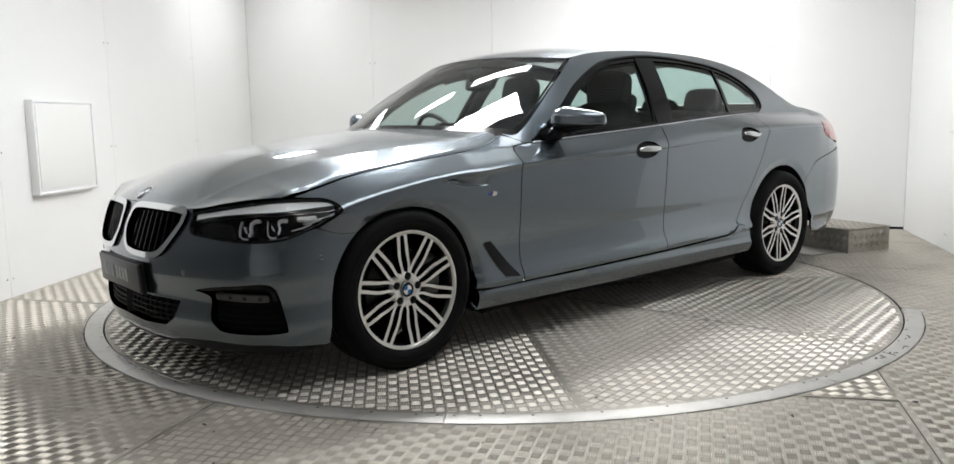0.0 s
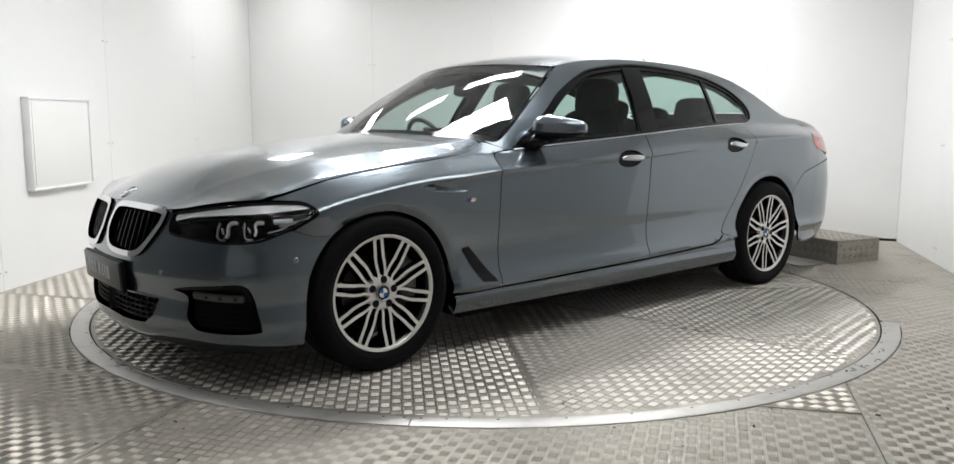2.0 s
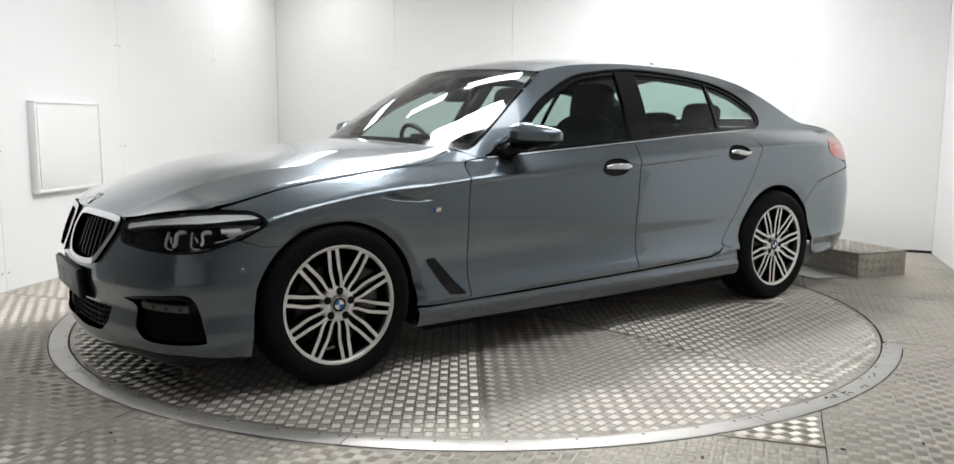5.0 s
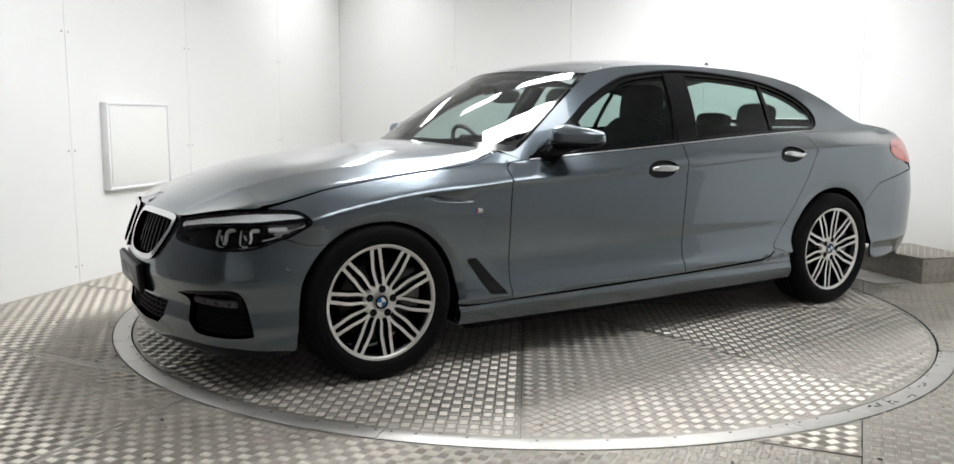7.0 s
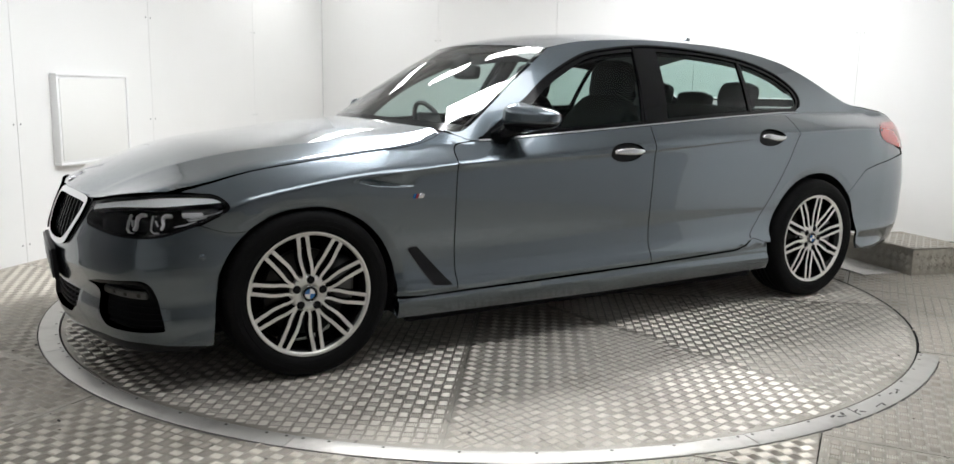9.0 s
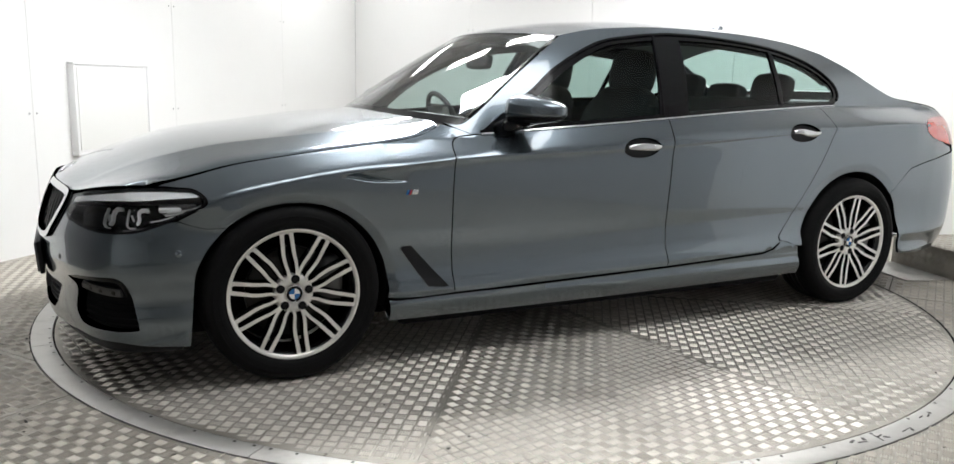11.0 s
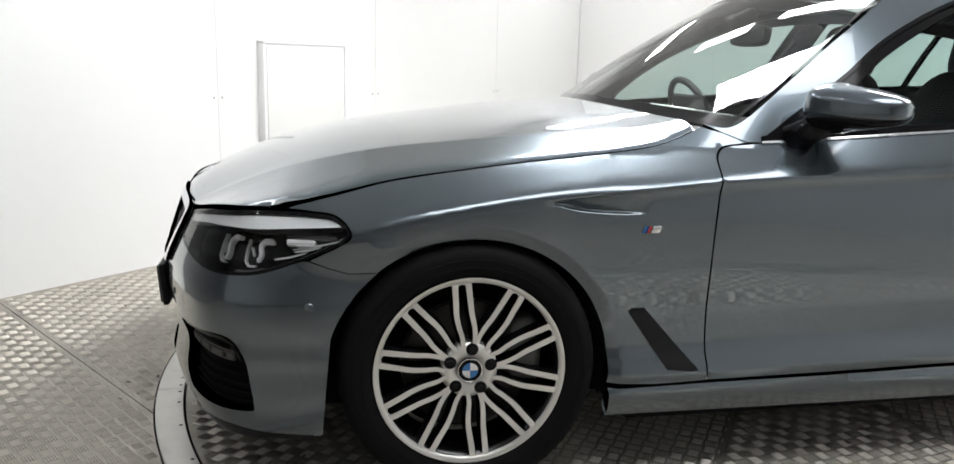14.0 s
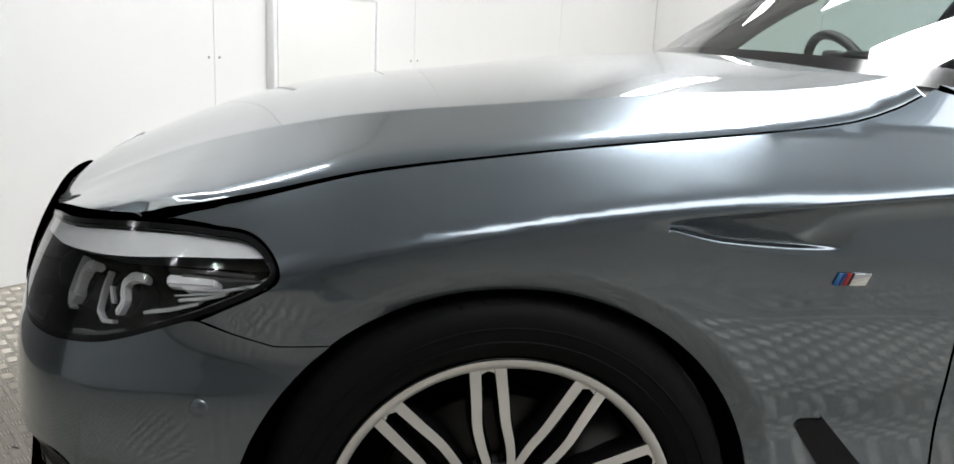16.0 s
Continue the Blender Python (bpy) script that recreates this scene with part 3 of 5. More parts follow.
FOG = bend([(-0.965, 0.397), (-0.87, 0.416), (-0.72, 0.433), (-0.632, 0.440), (-0.592, 0.425), (-0.570, 0.38), (-0.556, 0.32), (-0.545, 0.266), (-0.560, 0.249), (-0.70, 0.245), (-0.81, 0.247), (-0.850, 0.262), (-0.884, 0.30), (-0.880, 0.375), (-0.965, 0.397)], 4)[:-1]
SILL = [(0.372, 0.19), (0.37, 0.276), (0.50, 0.278), (0.648, 0.281), (1.0, 0.286), (1.3, 0.293), (1.74, 0.302), (2.0, 0.310), (2.34, 0.322), (2.40, 0.342), (2.45, 0.374), (2.50, 0.369), (2.572, 0.344), (2.600, 0.20), (1.5, 0.188)]
STERN = [(3.355, 0.25), (3.345, 0.42), (3.31, 0.52), (3.262, 0.585), (3.40, 0.716), (3.5, 0.741), (3.70, 0.781), (3.83, 0.798), (3.9, 0.80), (4.2, 0.80), (float(stern_s[-1]), 0.80), (float(stern_s[-1]), 0.24), (4.2, 0.24), (3.8, 0.235), (3.5, 0.24)]
TAIL_LAMP = bend([(3.490, 0.955), (3.520, 0.908), (3.60, 0.870), (3.70, 0.850), (3.775, 0.838), (3.95, 0.83), (4.2, 0.85), (4.2, 0.965), (4.02, 0.990), (3.90, 0.994), (3.78, 0.994), (3.60, 0.987), (3.490, 0.955)], 4)[:-1]

# ---- the car ----
car = tagged(new("car"), "blue-grey metallic four-door saloon parked on a round turntable", "car")


def both(fn):
    for side in (-1, 1):
        fn(side)


def patch(name, surf, nu, nv, mat, parent, u=(0, 1), v=(0, 1), label=""):
    uu, vv = np.meshgrid(np.linspace(*u, nu), np.linspace(*v, nv))
    p = surf(uu.ravel(), vv.ravel())
    faces = [(j * nu + i, j * nu + i + 1, (j + 1) * nu + i + 1, (j + 1) * nu + i) for j in range(nv - 1) for i in range(nu - 1)]
    return hang(name, mesh_of(name, p, faces), mat, parent, label)


def oval(cx, cz, a, b, tilt=0.0, n=28):
    return [(cx + a * math.cos(t), cz + b * math.sin(t) + tilt * a * math.cos(t)) for t in np.linspace(0, 2 * math.pi, n, endpoint=False)]


GRIPS = ((1.558, 0.862, 0.04), (2.555, 0.919, 0.03))


def frame_at(s, z, lift=0.0, side=-1):
    """A pose on the skin: x along it, y up, z outwards."""
    e = 1e-3
    p, a, b = body(s, z), body(s + e, z) - body(s - e, z), body(s, z + e) - body(s, z - e)
    n = np.cross(a, b)
    n /= np.linalg.norm(n)
    a = a / np.linalg.norm(a)
    p = p + n * lift
    m = Matrix(np.vstack([np.column_stack([a, np.cross(n, a), n, p]), [0, 0, 0, 1]]).tolist())
    return Matrix.Diagonal((1, -1, 1, 1)) @ m if side > 0 else m


def grip(door, gx, gz, tilt, side):
    """A satin bar bowed over the handle bowl."""
    bm = bmesh.new()
    rings = []
    for u in np.linspace(-1, 1, 17):
        m = frame_at(gx + 0.004 + 0.092 * u, gz + 0.002 + tilt * 0.09 * u, 0.010 + 0.014 * (1 - u ** 4), side)
        w, d = 0.0165 * (1 - 0.55 * abs(u) ** 3), 0.008 * (1 - 0.5 * abs(u) ** 3)
        rings.append([bm.verts.new(m @ Vector((0, w * math.cos(t), d * math.sin(t)))) for t in np.linspace(0, 2 * math.pi, 12, endpoint=False)])
    for a, b in zip(rings, rings[1:]):
        for i in range(12):
            bm.faces.new((a[i], a[(i + 1) % 12], b[(i + 1) % 12], b[i]))
    bm.faces.new(rings[0])
    bm.faces.new(rings[-1])
    part("door_handle", bm, SATIN, door, "satin chrome bar handle")


def creases(x0, x1):
    """Guide lines along the shoulder crease and the sill edge."""
    return [along(Z_SHOULDER, x0, x1, int((x1 - x0) / 0.02) + 2, dz) for dz in (-0.02, -0.006, 0.0, 0.006)]


def panels(side):
    skin("front_fender", body, FENDER, PAINT, car, gap=0.002, step=0.015, side=side, lines=[along(Z_SHOULDER, 0.15, 0.63, 44, dz) for dz in (-0.0025, 0.0, 0.004, 0.013, 0.026)] + [along(lambda x: Z_SHOULDER(x) - k * REACH(x), 0.20, 0.62, 40) for k in (0.5, 0.84, 0.92, 1.0, 1.1)] + [arc(0, r, -5, 128, 60, squash=1.07) for r in (BAND - 0.005, BAND, BAND + 0.005)])
    d1 = skin("front_door", body, FRONT_DOOR, PAINT, car, holes=(oval(1.558, 0.860, 0.098, 0.042, 0.04),), step=0.022, side=side, lines=creases(0.66, 1.72))
    d2 = skin("rear_door", body, REAR_DOOR, PAINT, car, holes=(oval(2.555, 0.917, 0.098, 0.042, 0.03),), step=0.022, side=side, lines=creases(1.75, 2.74))
    skin("body_side_frame", body, FRAME, PAINT, car, step=0.024, side=side, gap=0.001, lines=creases(2.80, 3.55) + [arc(2.975, r, 45, 172, 50) for r in (0.416, 0.421, 0.426)])
    skin("sill_joint", body, [(2.36, 0.32), (2.385, 0.40), (2.44, 0.44), (2.52, 0.42), (2.54, 0.33)], PAINT, car, step=0.02, side=side, lift=-0.0035, flange=0, gap=0)
    skin("side_sill", body, SILL, PAINT, car, step=0.02, side=side, lift=0.004, flange=0.05)
    skin("window_frame", body, WINDOWS, BLACK, car, holes=(FRONT_GLASS, REAR_GLASS, QUARTER_GLASS), step=0.03, side=side, lift=-0.002, flange=0.01, gap=0, label="gloss black window frame")
    skin("window_pane", body, FRONT_GLASS, TINT, d1, step=0.04, flange=0, gap=0, lift=-0.008, side=side, label="tinted door window")
    skin("window_pane", body, REAR_GLASS, TINT, d2, step=0.04, flange=0, gap=0, lift=-0.008, side=side, label="tinted door window")
    skin("quarter_window", body, QUARTER_GLASS, TINT, car, step=0.04, flange=0, gap=0, lift=-0.008, side=side)
    skin("front_bumper", body, NOSE, PAINT, car, holes=(KIDNEY, FOG, INTAKE), step=0.02, side=side, gap=0, flange=0.035)
    skin("rear_bumper", body, STERN, PAINT, car, step=0.04, side=side, gap=0.001)
    for door, (gx, gz, tilt) in zip((d1, d2), GRIPS):
        skin("handle_bowl", body, oval(gx, gz - 0.002, 0.104, 0.047, tilt), PLASTIC, door, step=0.02, lift=-0.013, flange=0, gap=0, side=side, label="dark bowl behind the handle")
        grip(door, gx, gz, tilt, side)
    trim = [(0.70, 0.30), (0.68, 0.88), (0.80, 0.92)] + along(Z_BELT, 0.9, 2.78, 16, -0.002) + [(2.70, 0.80), (2.5, 0.45), (2.35, 0.33)]
    skin("door_trim", body, trim, DASH, car, step=0.06, lift=-0.055, flange=0, gap=0, side=side, label="dark inner door lining")
    skin("tail_lamp", body, TAIL_LAMP, TAILRED, car, step=0.02, side=side, label="red tail lamp", lift=0.003)


both(panels)
bonnet_edge = [(float(p[0]), float(p[1])) for p in cut[1:-1:2]]
left = [(float(p[0]) - 0.001, float(p[1])) for p in lip[:-1:2]] + bonnet_edge + [(0.63, -0.78), (0.60, -0.66), (0.555, -0.40), (0.535, -0.2), (0.53, 0.0)]
outline = left + [(x, -y) for x, y in left[::-1] if y]
fold = [[(x, sg * (float(HOOD_K(x)) + dy)) for x in np.arange(-0.68, 0.61, 0.02)] for sg in (-1, 1) for dy in (-0.014, -0.004, 0.004, 0.014)]
fold += [[(x, sg * (float(hood_edge(x)[0]) - dy)) for x in np.arange(-0.44, 0.55, 0.02)] for sg in (-1, 1) for dy in (0.006, 0.012, 0.019, 0.027, 0.036)]
skin("bonnet", hood, outline, PAINT, car, step=0.028, label="long sculpted bonnet", lines=fold, gap=0.0006, flange=0.03)
top = [(x, -float(rail_y(x))) for x in np.linspace(1.295, 2.98, 40)]
left = [(float(p[0]) + 0.001, -float(p[1])) for p in brow_edge[:-2:3]] + top + [(3.01, -0.3), (3.025, 0)]
skin("roof", roof, left + [(x, -y) for x, y in left[::-1] if y], PAINT, car, step=0.05, gap=0.001)
deck = [(3.48, 0), (3.46, -0.35), (3.415, -0.62), (3.60, -0.70), (3.80, -0.69), (3.93, -0.65), (3.985, -0.40), (4.0, 0)]
skin("boot_lid", boot, deck + [(x, -y) for x, y in deck[::-1] if y], PAINT, car, step=0.05)
skin("boot_rear", body, [(3.87, 0.80), (float(stern_s[-1]), 0.80), (float(stern_s[-1]), 1.04), (4.1, 1.03), (3.95, 1.0)], PAINT, car, step=0.05, gap=0)
skin("boot_rear", body, [(3.87, 0.80), (float(stern_s[-1]), 0.80), (float(stern_s[-1]), 1.04), (4.1, 1.03), (3.95, 1.0)], PAINT, car, step=0.05, gap=0, side=1)
ws = patch("windscreen", windscreen, 33, 17, GLASS, car, (-1, 1), (0, 1), "clear windscreen reflecting the ceiling lamps")
rs = patch("rear_screen", rear_screen, 25, 11, TINT, car, (-1, 1), (0, 1))
frit = patch("windscreen_band", lambda u, v: windscreen(u, v) + np.array((-0.002, 0, 0.002)), 33, 4, BLACK, ws, (-1, 1), (-0.03, 0.04), "black printed band along the glass edge")
for u0, u1 in ((-1.0, -0.985), (0.985, 1.0)):
    patch("windscreen_band", lambda u, v: windscreen(u, v) + np.array((-0.002, 0, 0.002)), 3, 17, BLACK, ws, (u0, u1), (0.04, 1.0))
for ob in (ws, rs):
    ob.visible_shadow = False

# ---- front: grille, lamps, intakes, plate ----


def ribbon(name, pts, mat, parent, width, depth, side, label=""):
    """A bar that follows (s, z) points on the skin, standing proud by depth from lift a to b."""
    bm = bmesh.new()
    rows = []
    pts = np.array(pts, float)
    for i, (s, z) in enumerate(pts):
        a, b = pts[max(i - 1, 0)], pts[min(i + 1, len(pts) - 1)]
        t = (b - a) / np.hypot(*(b - a))
        n = np.array([-t[1], t[0]]) * width / 2
        ring = []
        for k, lift in ((-1, depth[0]), (-1, depth[1]), (1, depth[1]), (1, depth[0])):
            m = frame_at(s + k * n[0], z + k * n[1], lift, side)
            ring.append(bm.verts.new(m.translation))
        rows.append(ring)
    for a, b in zip(rows, rows[1:]):
        for i in range(4):
            bm.faces.new((a[i], a[(i + 1) % 4], b[(i + 1) % 4], b[i]))
    bm.faces.new(rows[0])
    bm.faces.new(rows[-1])
    bmesh.ops.recalc_face_normals(bm, faces=bm.faces)
    bmesh.ops.bevel(bm, geom=[e for e in bm.edges], offset=min(width, abs(depth[1] - depth[0])) * 0.22, segments=2, affect="EDGES")
    return sharp(part(name, bm, mat, parent, label))


def crossing(poly, s):
    """Lowest and highest z of an outline at s."""
    p = np.array(poly)
    q = np.roll(p, -1, axis=0)
    zs = [a[1] + (b[1] - a[1]) * (s - a[0]) / (b[0] - a[0]) for a, b in zip(p, q) if (a[0] - s) * (b[0] - s) < 0]
    return (min(zs), max(zs)) if len(zs) > 1 else None


def grille(side):
    inner = [tuple(p) for p in shrink(np.array(KIDNEY), 0.012)]
    k = skin("kidney_grille", body, [tuple(p) for p in shrink(np.array(KIDNEY), -0.011)], CHROME, car, holes=(inner,), step=0.02, lift=0.012, flange=0.03, gap=0, side=side, label="chrome-framed grille with black bars")
    skin("grille_back", body, KIDNEY, SHELL, k, step=0.04, lift=-0.06, flange=0, gap=0, side=side)
    lo, hi = min(p[0] for p in inner), max(p[0] for p in inner)
    for s in np.linspace(lo, hi, 11)[1:-1]:
        c = crossing(inner, s)
        if c:
            ribbon("grille_bar", [(s + 0.010 * math.sin(u * math.pi), c[0] + (c[1] - c[0]) * u) for u in np.linspace(0, 1, 7)], BLACK, k, 0.010, (-0.045, -0.006), side)


both(grille)


def headlamp(side):
    """A black housing with bracket light guides, reflector blades and a pale brow behind a clear cover."""
    deep = -0.125
    h = skin("headlamp", body, [tuple(p) for p in shrink(np.array(LAMP), -0.002)], LAMPDARK, car, step=0.03, lift=deep, flange=0, gap=0, side=side, label="headlamp with bracket light guides under a clear cover")
    wall_in = np.array(resample(np.array(LAMP), 0.02))
    rows = [np.array([frame_at(s, z, l, side).translation for s, z in wall_in]) for l in (0.0, deep)]
    n = len(wall_in)
    me = mesh_of("lamp_surround", np.vstack(rows), [(i, (i + 1) % n, n + (i + 1) % n, n + i) for i in range(n)])
    hang("lamp_surround", me, BLACK, h)
    rim = [tuple(p) for p in shrink(wall_in, 0.003)]
    ribbon("lamp_bezel", rim + rim[:1], BLACK, h, 0.008, (-0.01, 0.0015), side)
    brow = bend([(-0.985, 0.664), (-0.93, 0.675), (-0.80, 0.692), (-0.65, 0.701), (-0.55, 0.703), (-0.44, 0.709), (-0.345, 0.716), (-0.326, 0.720), (-0.353, 0.730), (-0.445, 0.733), (-0.55, 0.733), (-0.65, 0.728), (-0.80, 0.713), (-0.93, 0.694), (-0.985, 0.685), (-0.985, 0.664)])[:-1]
    skin("lamp_brow", body, brow, BROW, h, step=0.02, lift=-0.006, flange=0.03, gap=0, side=side, label="pale satin strip along the lamp's top")
    for s, z, r in ((-0.735, 0.650, 0.028), (-0.575, 0.654, 0.028)):
        m = frame_at(s, z, -0.075, side)
        v, f = lathe([(0.0, 0.022), (r * 0.5, 0.019), (r * 0.85, 0.010), (r * 0.9, 0.0)], 32, "Z")
        lens = hang("projector_lens", mesh_of("projector_lens", [m @ Vector(p) for p in v], f), LAMPDARK, h, "dark glass projector lens")
        v, f = lathe([(r * 0.9, 0.0), (r * 0.95, 0.012), (r * 1.12, 0.010), (r * 1.2, -0.02)], 32, "Z")
        hang("lens_ring", mesh_of("lens_ring", [m @ Vector(p) for p in v], f), BLACK, lens)
        ribbon("light_bracket", [(s - 0.046, z + 0.034), (s - 0.048, z + 0.006), (s - 0.042, z - 0.024), (s - 0.020, z - 0.036), (s + 0.004, z - 0.036)], REFLECTOR, h, 0.005, (-0.060, -0.048), side, "bright bracket-shaped light guide")
        ribbon("light_bracket", [(s + 0.066, z + 0.036), (s + 0.034, z + 0.036), (s + 0.014, z + 0.024), (s + 0.016, z + 0.004), (s + 0.024, z - 0.010), (s + 0.012, z - 0.026)], GUIDE, h, 0.012, (-0.060, -0.042), side, "bright bracket-shaped light guide")
        ribbon("bracket_foot", [(s - 0.026, z + 0.012), (s - 0.014, z - 0.002), (s - 0.006, z - 0.012)], REFLECTOR, h, 0.006, (-0.07, -0.048), side)
    for pts, w, mat in (([(-0.470, 0.689), (-0.435, 0.691), (-0.402, 0.692)], 0.014, GUIDE), ([(-0.447, 0.682), (-0.40, 0.677), (-0.355, 0.672), (-0.325, 0.681)], 0.005, GUIDE), ([(-0.455, 0.663), (-0.40, 0.666), (-0.345, 0.672)], 0.004, REFLECTOR),
                        ([(-0.45, 0.652), (-0.41, 0.655), (-0.38, 0.661)], 0.007, REFLECTOR), ([(-0.50, 0.632), (-0.46, 0.636), (-0.42, 0.646)], 0.004, REFLECTOR)):
        ribbon("reflector_blade", pts, mat, h, w, (-0.050, -0.030), side)
    for pts in ([(-0.47, 0.702), (-0.40, 0.705), (-0.345, 0.706)], [(-0.45, 0.697), (-0.39, 0.699), (-0.335, 0.699)]):
        ribbon("lamp_louvre", pts, CAST, h, 0.004, (-0.06, -0.030), side)
    ribbon("lower_blade", [(-0.475, 0.619), (-0.445, 0.627), (-0.410, 0.639)], GUIDE, h, 0.006, (-0.022, -0.006), side)
    ribbon("lower_blade", [(-0.600, 0.603), (-0.560, 0.603), (-0.520, 0.610)], CAST, h, 0.006, (-0.022, -0.006), side)
    g = skin("lamp_cover", body, LAMP, LAMPGLASS, h, step=0.03, lift=0.0005, flange=0, gap=0.001, side=side, label="clear lamp cover")
    g.visible_shadow = False


both(headlamp)


def intakes(side):
    back = skin("side_intake", body, [tuple(p) for p in shrink(np.array(FOG), -0.004)], SHELL, car, step=0.04, lift=-0.034, flange=0, gap=0, side=side, label="black side intake")
    for z in (0.262, 0.285, 0.308, 0.331):
        ribbon("intake_slat", [(s, z) for s in np.linspace(-0.86, -0.560, 8)], SHELL, back, 0.007, (-0.034, -0.024), side)
    ribbon("intake_blade", [(-0.945, 0.399), (-0.87, 0.408), (-0.73, 0.423), (-0.64, 0.429), (-0.603, 0.415), (-0.582, 0.37)], BLACK, back, 0.016, (-0.034, -0.004), side, "gloss black blade over the intake")
    fog = ribbon("fog_lamp", [(s, 0.377) for s in np.linspace(-0.868, -0.612, 8)], CAST, back, 0.026, (-0.034, -0.012), side, "slim fog lamp bar")
    for s in (-0.79, -0.72, -0.650):
        ribbon("fog_light", [(s - 0.009, 0.377), (s, 0.378), (s + 0.009, 0.377)], DISC, fog, 0.014, (-0.020, -0.0095), side)
    mid = skin("lower_intake", body, [tuple(p) for p in shrink(np.array(INTAKE), -0.003)], PLASTIC, car, step=0.05, lift=-0.034, flange=0, gap=0, side=side, label="black mesh lower intake")
    for z in (0.250, 0.272, 0.294, 0.316):
        ribbon("mesh_bar", [(s, z) for s in np.linspace(fy(0.0), fy(0.36 + (z - 0.25) * 0.8), 8)], PLASTIC, mid, 0.006, (-0.034, -0.018), side)
    for y in np.arange(0.02, 0.40, 0.045):
        ribbon("mesh_bar", [(fy(y + 0.02), 0.240), (fy(y + 0.01), 0.29), (fy(y + 0.02), 0.34)], PLASTIC, mid, 0.005, (-0.034, -0.020), side)
    skin("bumper_lip", body, [(fy(0.0), 0.180), (fy(0.2), 0.178), (fy(0.36), 0.180), (fy(0.48), 0.198), (fy(0.62), 0.208), (-0.62, 0.208), (-0.40, 0.184), (-0.40, 0.160), (fy(0.62), 0.160), (fy(0.0), 0.150)], PLASTIC, car, step=0.04, lift=-0.004, flange=0.03, gap=0, side=side, label="black lip under the bumper")
    for s, z in ((-0.405, 0.520), (fy(0.50), 0.46)):
        v, f = lathe([(0, 0.002), (0.010, 0.002), (0.0115, 0.0), (0.0125, -0.001)], 20, "Z")
        m = frame_at(s, z, 0.0, side)
        hang("parking_sensor", mesh_of("parking_sensor", [m @ Vector(p) for p in v], f), PAINT, car)


both(intakes)


def plate_front():
    p = part("number_plate", box((0.010, 0.50, 0.118), 0.003, pose(-0.863, 0, 0.412, 0, -4, 0)), PLATE, car, "dark plate with unreadable pale lettering")
    part("plate_holder", box((0.018, 0.515, 0.132), 0.005, pose(-0.851, 0, 0.411, 0, -4, 0)), PLASTIC, p)
    for i, y in enumerate((-0.165, -0.125, -0.085, -0.02, 0.02, 0.06, 0.10)):
        part("letter_bar", box((0.003, 0.026, 0.056), 0.001, pose(-0.8690, -y, 0.412, 0, -4, 0)), LETTER, p)


plate_front()


def roundel(r, m, parent, name="roundel"):
    """A round badge: dark rim, blue and white quarters."""
    v, f = lathe([(0, 0.0), (r * 0.96, 0.0), (r, -0.002), (r, -0.006)], 40, "Z")
    ob = hang(name, mesh_of(name, [m @ Vector(p) for p in v], f), BLACK, parent, "round blue and white badge")
    v, f = lathe([(r * 0.90, 0.0), (r * 0.91, 0.002), (r * 0.99, 0.002), (r, 0.0)], 40, "Z")
    hang("badge_ring", mesh_of("badge_ring", [m @ Vector(p) for p in v], f), CHROME, ob)
    for q in range(4):
        pts = [(0, 0, 0.0015)] + [(r * 0.62 * math.cos(a), r * 0.62 * math.sin(a), 0.0015) for a in np.linspace(q * math.pi / 2, (q + 1) * math.pi / 2, 9)]
        hang("badge_quarter", mesh_of("badge_quarter", [m @ Vector(p) for p in pts], [tuple(range(10))]), BLUE if q % 2 else WHITE, ob, smooth=False)
    return ob


c = hood(-0.735, 0.0)
n = np.cross(hood(-0.734, 0.0) - hood(-0.736, 0.0), (0, 1, 0))
roundel(0.041, Matrix.Translation(c + np.array((0.0, 0, -0.001))) @ Vector(n).to_track_quat("Z", "Y").to_matrix().to_4x4(), car)


